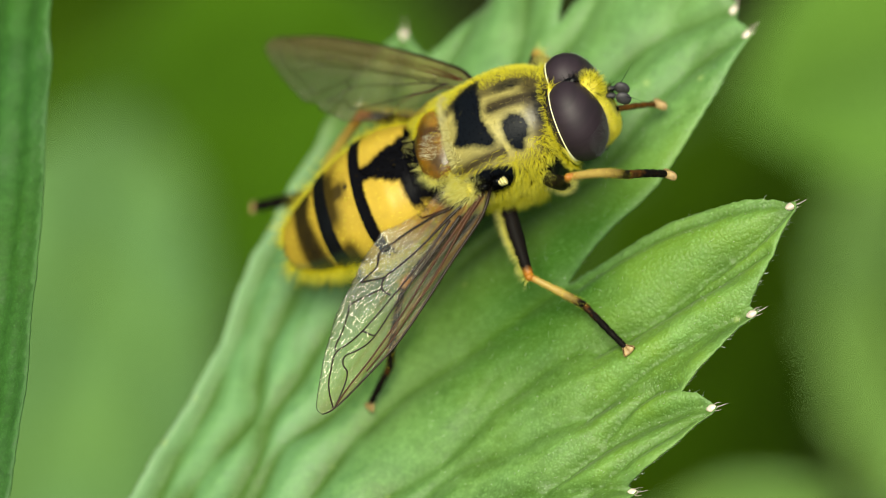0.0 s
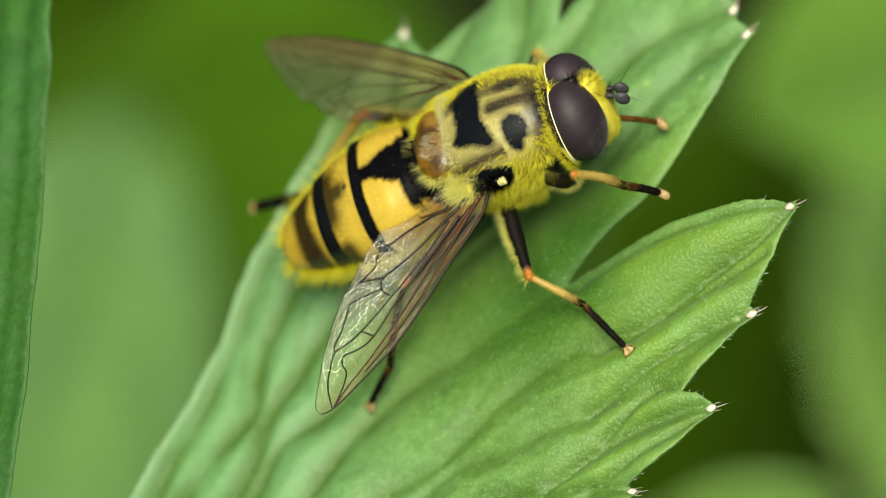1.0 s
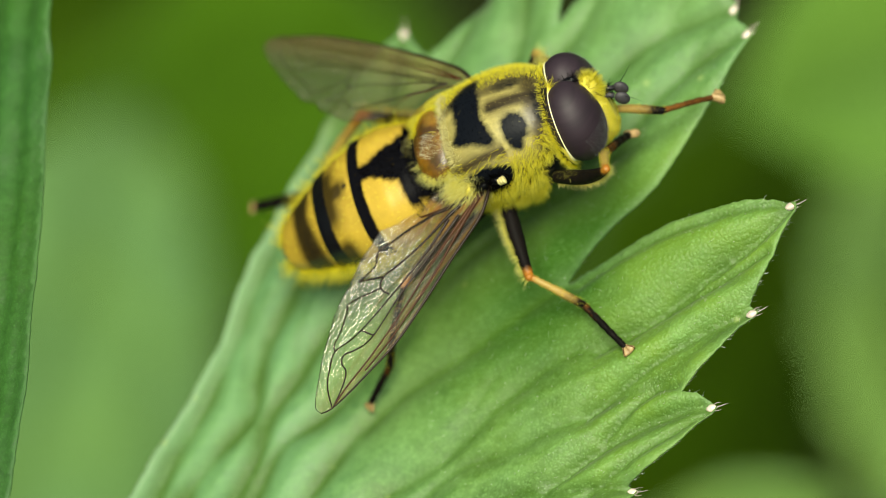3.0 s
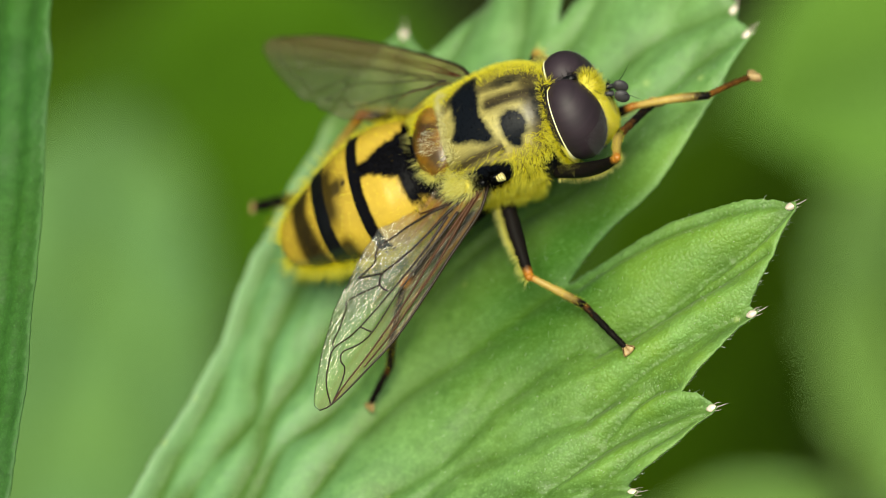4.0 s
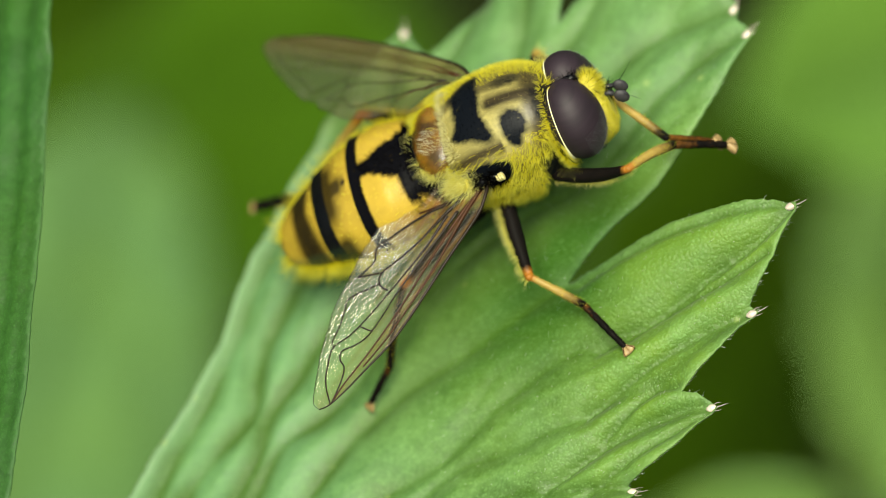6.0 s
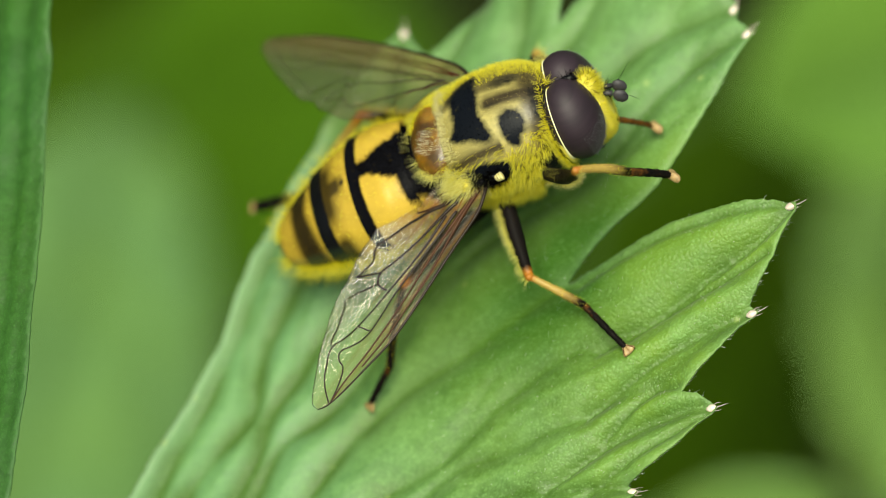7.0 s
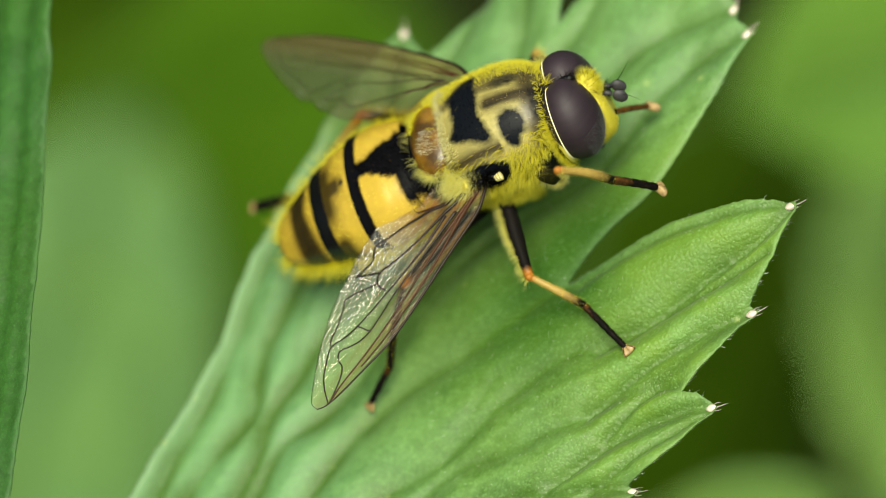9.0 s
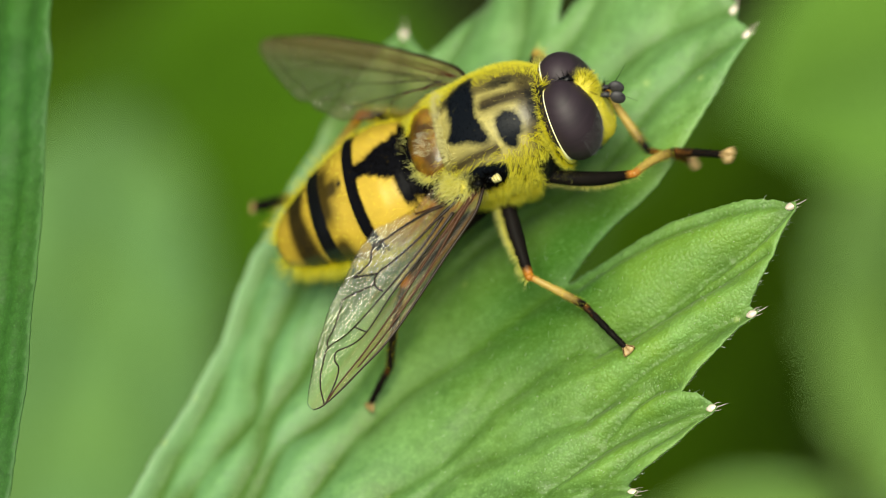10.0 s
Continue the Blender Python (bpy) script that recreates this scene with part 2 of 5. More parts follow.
def loft(rows, sides=48, steps=6, power=2.0):
    """A body along x: rows of (x, half width, half height, middle height), smoothed between."""
    rows = np.array(rows, float)
    u = np.linspace(0, len(rows) - 1, (len(rows) - 1) * steps + 1)
    k = np.arange(len(rows))
    cols = []
    for c in range(rows.shape[1]):
        slope = np.gradient(rows[:, c])
        i = np.minimum(u.astype(int), len(rows) - 2)
        f = u - i
        p0, p1, m0, m1 = rows[i, c], rows[i + 1, c], slope[i], slope[i + 1]
        cols.append((2 * f**3 - 3 * f**2 + 1) * p0 + (f**3 - 2 * f**2 + f) * m0 + (3 * f**2 - 2 * f**3) * p1 + (f**3 - f**2) * m1)
    a = np.arange(sides) * 2 * math.pi / sides
    ca, sa = np.cos(a), np.sin(a)
    ca, sa = np.sign(ca) * np.abs(ca) ** (2 / power), np.sign(sa) * np.abs(sa) ** (2 / power)
    pts, faces = [], []
    for x, w, h, z in zip(*cols):
        pts.append(np.stack([np.full(sides, x), max(w, 0.01) * ca, z + max(h, 0.01) * sa], 1))
    for i in range(len(u) - 1):
        faces += [(i * sides + j, i * sides + (j + 1) % sides, (i + 1) * sides + (j + 1) % sides, (i + 1) * sides + j) for j in range(sides)]
    faces += [tuple(range(sides))[::-1], tuple(range((len(u) - 1) * sides, len(u) * sides))]
    return np.vstack(pts), faces


def tube(path, radii, sides=10, flat=1.0):
    """A tapered rod along a path."""
    path = np.array(path, float)
    radii = np.broadcast_to(np.array(radii, float), len(path))
    way = np.gradient(path, axis=0)
    way /= np.linalg.norm(way, axis=1)[:, None] + 1e-9
    ref = np.array([0.13, 0.21, 1.0])
    pts, faces = [], []
    for p, w, r in zip(path, way, radii):
        u = np.cross(w, ref)
        u /= np.linalg.norm(u) + 1e-9
        v = np.cross(u, w)
        a = np.arange(sides)[:, None] * 2 * math.pi / sides
        pts.append(p + r * (np.cos(a) * u + flat * np.sin(a) * v))
    n = len(path)
    for i in range(n - 1):
        faces += [(i * sides + j, i * sides + (j + 1) % sides, (i + 1) * sides + (j + 1) % sides, (i + 1) * sides + j) for j in range(sides)]
    faces += [tuple(range(sides))[::-1], tuple(range((n - 1) * sides, n * sides))]
    return np.vstack(pts), faces


def curve(points, n=20):
    """A smooth line through a few points."""
    p = np.array(points, float)
    t = np.linspace(0, len(p) - 1, n)
    slope = np.gradient(p, axis=0)
    i = np.minimum(t.astype(int), len(p) - 2)
    f = (t - i)[:, None]
    return (2 * f**3 - 3 * f**2 + 1) * p[i] + (f**3 - 2 * f**2 + f) * slope[i] + (3 * f**2 - 2 * f**3) * p[i + 1] + (f**3 - f**2) * slope[i + 1]


def smooth(x, a, b):
    t = np.clip((np.asarray(x, float) - a) / (b - a), 0, 1)
    return t * t * (3 - 2 * t)


def scatter(shape, count, rng, keep=None):
    """Places and normals spread evenly over a shape."""
    pts, faces = shape
    tri = np.array([(f[0], f[i], f[i + 1]) for f in faces if len(f) < 5 for i in range(1, len(f) - 1)])
    a, b, c = pts[tri[:, 0]], pts[tri[:, 1]], pts[tri[:, 2]]
    nor = np.cross(b - a, c - a)
    area = np.linalg.norm(nor, axis=1)
    pick = rng.choice(len(tri), count, p=area / area.sum())
    u, v = rng.random((2, count))
    s = np.sqrt(u)
    at = (1 - s)[:, None] * a[pick] + (s * (1 - v))[:, None] * b[pick] + (s * v)[:, None] * c[pick]
    nor = nor[pick] / (area[pick][:, None] + 1e-12)
    out = at - pts.mean(0)
    nor *= np.sign((nor * out).sum(1) + 1e-9)[:, None]
    if keep is not None:
        ok = keep(at, nor)
        at, nor = at[ok], nor[ok]
    return at, nor


def hairs(at, way, length, width, rng, bend=(0, 0, 0), spread=0.35, vary=0.4, clump=0.0):
    """Fine tapering hairs, three-sided, in two joints that bend over. Returns shape and how far along each point is."""
    n = len(at)
    way = way + rng.normal(0, spread, (n, 3))
    if clump:
        way = way + clump * np.array([noise.noise_vector(Vector(p) * 2.6) for p in at])
    way /= np.linalg.norm(way, axis=1)[:, None]
    length = length * (1 + vary * rng.uniform(-1, 1, n))[:, None]
    tip_way = way + np.array(bend) + rng.normal(0, 0.15, (n, 3))
    tip_way /= np.linalg.norm(tip_way, axis=1)[:, None]
    mid = at + way * length * 0.5
    tip = mid + tip_way * length * 0.5
    u = np.cross(way, rng.normal(0, 1, (n, 3)))
    u /= np.linalg.norm(u, axis=1)[:, None]
    v = np.cross(way, u)
    pts = np.zeros((n, 7, 3))
    for j in range(3):
        a = 2 * math.pi * j / 3
        off = (math.cos(a) * u + math.sin(a) * v) * width * 0.5
        pts[:, j], pts[:, 3 + j] = at - way * width + off, mid + off * 0.75
    pts[:, 6] = tip
    one = [(0, 1, 4, 3), (1, 2, 5, 4), (2, 0, 3, 5), (3, 4, 6), (4, 5, 6), (5, 3, 6)]
    faces = [tuple(i + 7 * k for i in f) for k in range(n) for f in one]
    return (pts.reshape(-1, 3), faces), np.tile([0, 0, 0, 0.5, 0.5, 0.5, 1.0], n)


def coat(parent, shape, count, rng, length, width, material, keep=None, label="", name="hair", **more):
    at, nor = scatter(shape, count, rng, keep)
    if len(at):
        shape2, along = hairs(at, nor, length, width, rng, **more)
        return tagged(part(name, shape2, material, parent, label, along=along), kind="stuff")


# ---- leaves ----
def to_lines(q, lines):
    """Distance of points to the nearest of some lines (each a run of points)."""
    best = np.full(len(q), 1e9)
    for line in lines:
        a, b = line[:-1], line[1:]
        for s, e in zip(a, b):
            d = e - s
            t = np.clip(((q - s) @ d) / (d @ d + 1e-12), 0, 1)
            best = np.minimum(best, np.linalg.norm(q - s - t[:, None] * d, axis=1))
    return best


def inside(q, ring):
    x, y = q[:, 0], q[:, 1]
    hit = np.zeros(len(q), bool)
    for (x0, y0), (x1, y1) in zip(ring, np.roll(ring, -1, 0)):
        if y0 != y1:
            hit ^= ((y0 > y) != (y1 > y)) & (x < (x1 - x0) * (y - y0) / (y1 - y0) + x0)
    return hit


def outline(corners, step, rng, ragged=0.012):
    """A closed margin through corners, cut into even steps and slightly uneven."""
    c = np.array(corners, float)
    ring, sharp = [], []
    for o, p, q in zip(np.roll(c, 1, 0), c, np.roll(c, -1, 0)):
        n = max(1, int(np.linalg.norm(q - p) / step))
        ring += [p + (q - p) * i / n for i in range(n)]
        turn = np.dot(p - o, q - p) / (np.linalg.norm(p - o) * np.linalg.norm(q - p) + 1e-9)
        sharp += [turn < 0.3] + [False] * (n - 1)
    ring, sharp = np.array(ring), np.array(sharp)
    keep = ring[sharp].copy()
    ring = 0.6 * ring + 0.2 * (np.roll(ring, 1, 0) + np.roll(ring, -1, 0))
    ring = ring + rng.normal(0, ragged, ring.shape)
    ring[sharp] = keep
    return ring


def side_veins(main, rng, gap, length, angle=24):
    """Side veins that leave a main vein alternately."""
    out = []
    dist = np.concatenate([[0], np.cumsum(np.linalg.norm(np.diff(main, axis=0), axis=1))])
    s, side = max(gap * 0.7, 0.28 * dist[-1]), 1
    while s < dist[-1] - gap * 0.4:
        p = np.array([np.interp(s, dist, main[:, 0]), np.interp(s, dist, main[:, 1])])
        e = np.array([np.interp(s + 0.3, dist, main[:, 0]), np.interp(s + 0.3, dist, main[:, 1])])
        d = (e - p) / (np.linalg.norm(e - p) + 1e-9)
        a = radians(angle + rng.uniform(-4, 4)) * side
        w = np.array([d[0] * math.cos(a) - d[1] * math.sin(a), d[0] * math.sin(a) + d[1] * math.cos(a)])
        ln = length * rng.uniform(0.7, 1.1)
        out.append(curve([p, p + w * ln * 0.55, p + (w * 0.8 + d * 0.35) * ln], 8))
        s += gap * rng.uniform(0.4, 0.65)
        side = -side
    return out


def blade(corners, mains, step, rng, gap=6.4, side_length=4.4, depth=0.25, width=0.30, thick=0.14, waves=0.13, sag=None, lip=None, extra=()):
    """A leaf blade: top and under side, sunken veins, puffed skin between them. Returns shape, vein and rim fields."""
    ring = outline(corners, step, rng)
    lo, hi = ring.min(0), ring.max(0)
    gx, gy = np.meshgrid(np.arange(lo[0], hi[0], step), np.arange(lo[1], hi[1], step * 0.87))
    gx[1::2] += step / 2
    q = np.stack([gx.ravel(), gy.ravel()], 1) + rng.uniform(-0.12, 0.12, (gx.size, 2)) * step
    q = q[inside(q, ring)]
    closed = np.vstack([ring, ring[:1]])
    q = q[to_lines(q, [closed[::2] if len(closed) % 2 else np.vstack([closed[::2], closed[-1:]])]) > step * 0.55]
    n = len(ring)
    flat = [Vector(p) for p in np.vstack([ring, q])]
    from mathutils.geometry import delaunay_2d_cdt
    v, _, tris, _, _, _ = delaunay_2d_cdt(flat, [(i, (i + 1) % n) for i in range(n)], [], 1, 1e-5)
    p = np.array([tuple(a) for a in v])
    seconds = [s for m in mains for s in side_veins(m, rng, gap, side_length)]
    d1, d2 = to_lines(p, mains), to_lines(p, seconds)
    d3 = to_lines(p, extra) if len(extra) else np.full(len(p), 9.0)
    edge = to_lines(p, [closed])
    wander = np.array([noise.noise(Vector((a * 0.8, b * 0.8, 5.0))) for a, b in p])
    # dark along veins and folds: vein colour plus painted furrow shade
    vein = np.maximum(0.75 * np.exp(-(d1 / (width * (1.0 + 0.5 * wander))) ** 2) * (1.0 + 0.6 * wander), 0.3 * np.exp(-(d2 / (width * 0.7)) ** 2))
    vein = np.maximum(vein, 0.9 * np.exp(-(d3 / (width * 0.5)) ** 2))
    # narrow furrows with domed panels between them
    z = 1.5 * depth * (1 - np.exp(-(d1 / (2.0 * width)) ** 1.4)) - 0.5 * depth + 0.30 * depth * (1 - np.exp(-d2 / (0.9 * width))) - depth
    z += 1.5 * depth * (1 - np.exp(-d3 / (0.7 * width))) - 1.5 * depth
    z += waves * np.array([noise.noise(Vector((a * 0.20, b * 0.42, 3.1))) + 0.35 * noise.noise(Vector((a * 0.55, b * 1.0, 7.7))) for a, b in p])
    z -= 0.09 * np.exp(-(edge / 0.2) ** 2)
    if sag is not None:
        z += sag(p)
    rim = 0.4 * np.exp(-(edge / 0.2) ** 2)
    if lip is not None:
        k = lip(p)
        rim = rim * (1 - k) + 2.2 * k * np.exp(-(edge / 0.34) ** 2)
        z += 0.26 * k * np.exp(-((edge - 0.16) / 0.16) ** 2)
    top = np.column_stack([p, z])
    low = np.column_stack([p, z - thick * (1 - 0.55 * np.exp(-(edge / 0.15) ** 2))])
    m = len(p)
    tris = [tuple(t) for t in tris]
    faces = tris + [tuple(i + m for i in t[::-1]) for t in tris]
    count = {}
    for t in tris:
        for a, b in zip(t, t[1:] + t[:1]):
            count[(a, b)] = 1
    faces += [(a, a + m, b + m, b) for a, b in count if (b, a) not in count]
    return (np.vstack([top, low]), faces), np.tile(vein, 2), np.tile(rim, 2), ring


def height_at(shape, x, y):
    pts = shape[0][: len(shape[0]) // 2]
    return pts[np.argmin((pts[:, 0] - x) ** 2 + (pts[:, 1] - y) ** 2), 2]


def margin_hairs(ring, shape, rng, count, length):
    i = rng.integers(0, len(ring), count)
    # thick along the teeth, thin elsewhere
    i = i[(rng.random(count) < 0.07) | ((ring[i, 1] < -4.0) & (ring[i, 0] > -1))]
    out = np.roll(ring, -2, 0) - np.roll(ring, 2, 0)
    out = np.column_stack([out[:, 1], -out[:, 0], np.zeros(len(ring))])
    out /= np.linalg.norm(out, axis=1)[:, None] + 1e-9
    area = np.sum(ring[:, 0] * np.roll(ring[:, 1], -1) - np.roll(ring[:, 0], -1) * ring[:, 1])
    out *= np.sign(area)
    at = np.array([(*ring[k], height_at(shape, *ring[k]) - 0.05) for k in i])
    lean = np.array([1.3, 0.35, 0.3])
    return hairs(at, out[i] + lean, length, 0.007, rng, spread=0.55, vary=0.7)


FLY_SPACE = pose(2.01 * MM, 3.80 * MM, 0.71 * MM + LIFT, 4.03, -28.97, 7.64)
STAND_Z = -3.46       # the leaf's skin under the fly, in the fly's own space


def lobed_leaf():
    rng = np.random.default_rng(5)
    leaf = new("lobed_leaf")
    leaf.matrix_basis = FLY_SPACE @ pose(0, 0, STAND_Z * MM)
    front_lobe = [(-0.65, -3.42), (0.2, -3.42), (0.94, -3.36), (2.0, -3.18), (3.2, -3.06), (4.5, -3.12), (5.8, -3.3), (6.8, -3.65), (7.25, -3.9),
                  (6.9, -4.5), (6.3, -5.3), (5.5, -6.2), (5.0, -6.6), (5.25, -6.95), (4.6, -7.2), (3.9, -7.7), (3.1, -8.1),
                  (2.3, -8.6), (2.8, -8.8), (3.25, -9.4), (2.7, -9.7), (1.8, -10.3), (1.0, -10.6), (-0.1, -10.8), (0.15, -11.1)]
    base = [(-0.5, -11.7), (-2.3, -12.3), (-5.3, -12.5), (-9.9, -11.9), (-13.3, -11.6), (-15.6, -10.8), (-16.1, -8.5), (-15.39, -6.2),
            (-13.86, -3.78), (-12.74, -2.17), (-12.08, -1.08), (-11.43, 0.43), (-10.7, 1.71), (-9.9, 2.73), (-9.06, 3.84)]
    back_lobe = [(-7.5, 5.6), (-6.3, 6.5), (-5.1, 7.5), (-4.3, 7.95), (-3.9, 6.9), (-3.6, 6.4), (-2.5, 7.0), (-1.2, 7.6), (0.3, 8.5),
                 (1.5, 8.4), (1.5, 6.8), (1.0, 5.5), (1.7, 6.0), (3.2, 6.9), (5.5, 6.2), (6.6, 4.6), (6.85, 3.6), (6.75, 3.1),
                 (7.2, 2.4), (6.7, 1.9), (5.8, 0.9), (4.9, 0.0), (4.1, -0.8), (3.2, -1.58), (2.4, -1.98), (1.57, -2.30), (0.65, -2.76), (-0.15, -3.18)]
    ways = [[(-15.6, -8.2), (-14.78, -6.27), (-13.41, -4.09), (-12.22, -2.09), (-11.23, -0.05), (-9.91, 2.09), (-7.9, 4.6)],
            [(-14.6, -8.4), (-13.88, -6.45), (-12.8, -5.16), (-11.55, -3.94), (-11.17, -2.74), (-10.64, -1.48), (-9.6, 0.04), (-8.28, 1.5), (-6.0, 4.0), (-4.4, 7.6)],
            [(-13.2, -8.4), (-12.5, -6.77), (-11.57, -5.48), (-11.05, -4.21), (-9.98, -3.11), (-8.84, -1.81), (-7.19, -0.22), (-4.36, 1.71), (-0.77, 4.81), (0.4, 8.2)],
            [(-12.8, -8.2), (-11.96, -6.91), (-10.78, -5.32), (-9.57, -4.8), (-8.59, -4.28), (-6.87, -2.88), (-4.88, -1.02), (-1.76, 0.33), (1.51, 2.46), (4.02, 3.5), (6.7, 3.5)],
            [(-11.3, -8.6), (-10.33, -7.38), (-8.85, -6.08), (-7.79, -5.45), (-6.42, -4.85), (-4.94, -4.54), (-2.82, -4.01), (-0.51, -3.47)],
            [(-10.4, -9.6), (-8.63, -8.45), (-7.63, -8.06), (-6.36, -7.82), (-5.0, -7.38), (-3.21, -6.51), (-1.21, -5.94), (1.44, -5.86), (3.13, -5.42), (5.33, -4.71), (6.97, -3.97)],
            [(-8.6, -9.8), (-6.96, -8.79), (-5.29, -8.11), (-3.55, -8.23), (-1.44, -8.07), (1.71, -7.86), (3.4, -7.3), (5.02, -6.94)],
            [(-8.0, -10.6), (-5.33, -9.66), (-2.58, -9.8), (-0.72, -9.38), (1.5, -9.3), (3.04, -9.34)],
            [(-6.6, -11.0), (-3.51, -10.51), (-1.78, -10.73), (0.02, -11.0)],
            [(-6.0, -2.0), (-2.18, -0.75), (1.18, -0.15), (4.16, 1.66), (7.08, 2.47)],
            [(-7.41, 3.08), (-3.64, 5.49), (-1.38, 7.5)], [(-1.06, 3.86), (0.88, 4.37), (2.38, 5.72)]]
    # furrows beside the teeth of the front lobe
    folds = [[(-2.6, -10.0), (0.1, -9.2), (2.2, -9.1), (3.1, -9.3)],
             [(-1.8, -10.8), (0.5, -10.1), (2.1, -9.7), (3.0, -9.4)],
             [(-0.9, -8.1), (1.0, -7.5), (3.1, -7.0), (5.0, -6.8)],
             [(-0.5, -9.1), (1.3, -8.2), (2.2, -8.3)],
             [(0.9, -6.2), (3.5, -5.3), (5.7, -4.7), (7.0, -4.0)],
             [(-0.1, -6.2), (3.0, -5.7), (5.0, -5.4), (6.0, -5.2)],
             [(-2.8, -10.1), (-0.8, -10.6), (0.0, -11.0)],
             [(-0.2, -3.7), (2.5, -3.4), (5.2, -3.5), (6.9, -3.8)]]
    mains = [curve(w, 30) for w in ways]
    # the blade rises towards its stalk
    sag = lambda p: 0.033 * np.maximum(0, -(p[:, 0] + 6.5)) ** 2
    shape, vein, rim, ring = blade(front_lobe + base + back_lobe, mains, 0.13, rng, sag=sag, lip=lambda p: smooth(-p[:, 0], 5.5, 9.0), extra=[curve(w, 12) for w in folds])
    # skin about the sinus painted darker and duller, for the weak light there
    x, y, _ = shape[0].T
    sinus_shade = 1.25 * np.exp(-((x + 1.0) / 4.0) ** 2 - ((y + 3.5 - 0.40 * (x + 1.0)) / 2.3) ** 2) + 0.25 * np.array([noise.noise(Vector((a * 0.5, b * 0.5, 1.3))) for a, b in zip(x, y)])
    # sky sheen painted at the stalk side and back lobe, yellower elsewhere
    part("leaf_blade", shape, LEAF, leaf, vein=np.clip(vein * (1.5 - 0.5 * smooth(x, -11, -6)), 0, 1.1), rim=rim, less_sheen=smooth(x, -7, 3) * (1 - 0.75 * smooth(y, -2.5, 1.5)), sky_sheen=np.maximum(1 - smooth(x - 0.25 * y, -10.5, -3.5), 0.45 * smooth(y, -1.0, 2.5)),
         sinus_shade=np.clip(sinus_shade, 0, 1))
    for x, y, a in ((7.10, -3.9, -8), (5.12, -6.92, -4), (3.12, -9.33, -12), (0.05, -11.05, -20), (7.06, 2.43, 20), (6.76, 3.58, 50), (-4.3, 7.78, 75)):
        c, s = math.cos(radians(a)), math.sin(radians(a))
        z = height_at(shape, x, y)
        horn = curve([(x - 0.30 * c, y - 0.30 * s, z - 0.02), (x - 0.1 * c, y - 0.1 * s, z + 0.01), (x + 0.08 * c, y + 0.08 * s, z + 0.0)], 9)
        tip = join(tube(horn, [0.03, 0.075, 0.105, 0.125, 0.13, 0.12, 0.10, 0.07, 0.025], 10, 0.8),
                   tube([(x + 0.02 * c, y + 0.02 * s, z), (x + 0.25 * c, y + 0.25 * s, z + 0.05), (x + 0.5 * c, y + 0.5 * s, z + 0.14)], [0.020, 0.010, 0.003], 6),
                   *[tube([(x - 0.1 * c + k * 0.09 * s, y - 0.1 * s - k * 0.09 * c, z), (x + 0.08 * c + k * 0.13 * s, y + 0.08 * s - k * 0.13 * c, z + 0.03), (x + 0.26 * c + k * 0.12 * s, y + 0.26 * s - k * 0.12 * c, z + 0.05)], [0.012, 0.008, 0.003], 5) for k in (-1, 1)])
        part("tooth_tip", tip, CALLUS, leaf, "pale pinkish-white callus with a bristle")
    fringe, along = margin_hairs(ring, shape, rng, 900, 0.14)
    tagged(part("margin_hair", fringe, WHITE_HAIR, leaf, "short white hairs", along=along), kind="stuff")
    pts = np.column_stack([rng.uniform(-6, 7, 1500), rng.uniform(-12, 8, 1500)])
    pts = pts[inside(pts, ring)]
    top = np.array([(x, y, height_at(shape, x, y)) for x, y in pts])
    down, along = hairs(top, np.tile([0.9, -0.1, 0.5], (len(top), 1)), 0.11, 0.008, rng)
    tagged(part("down", down, WHITE_HAIR, leaf, "sparse white down", along=along), kind="stuff")
    stem = curve([(-14.6, -11.0, 2.0), (-20, -14, 1.5), (-38, -14, -30), (-60, -20, -90), (-78, -24, -168)], 40)
    part("leaf_stalk", tube(stem, np.linspace(0.7, 1.2, 40), 12), STALK, leaf)
    return tagged(leaf, "green toothed and lobed leaf with sunken veins and pale tips", "leaf")


lobed_leaf()


def side_leaf():
    """The narrow leaf that stands beside the lobed one."""
    rng = np.random.default_rng(8)
    leaf = new("upright_leaf")
    leaf.matrix_basis = FLY_SPACE @ pose(1.35 * MM, -1.84 * MM, (STAND_Z + 9.61) * MM)
    edge = [(-12.9, 10.2), (-13.6, 6.8), (-14.2, 4.5), (-14.7, 1.9), (-15.3, -0.3), (-15.9, -2.9), (-16.7, -5.4), (-17.4, -7.5), (-18.8, -8.5), (-21.4, -5.9), (-22.2, 4.0), (-18.9, 12.1), (-15.2, 13.7)]
    mains = [curve([(-19.7, -8.6), (-17.5, 0.7), (-14.5, 12.3)], 20), curve([(-18.7, -8.6), (-16.2, 0.1), (-13.9, 9.8)], 20), curve([(-18.1, -8.9), (-15.6, -0.1), (-13.7, 7.5)], 20)]
    shape, vein, rim, ring = blade(edge, mains, 0.2, rng, side_length=1.8)
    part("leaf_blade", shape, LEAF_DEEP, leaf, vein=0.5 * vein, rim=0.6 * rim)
    stem = curve([(-19.2, -7.7, -0.1), (-22, -20, -8), (-40, -28, -60), (-60, -34, -172)], 30)
    part("leaf_stalk", tube(stem, np.linspace(0.7, 1.1, 30), 10), STALK, leaf)
    return tagged(leaf, "long green leaf with lengthwise veins and pale margin", "leaf")


side_leaf()


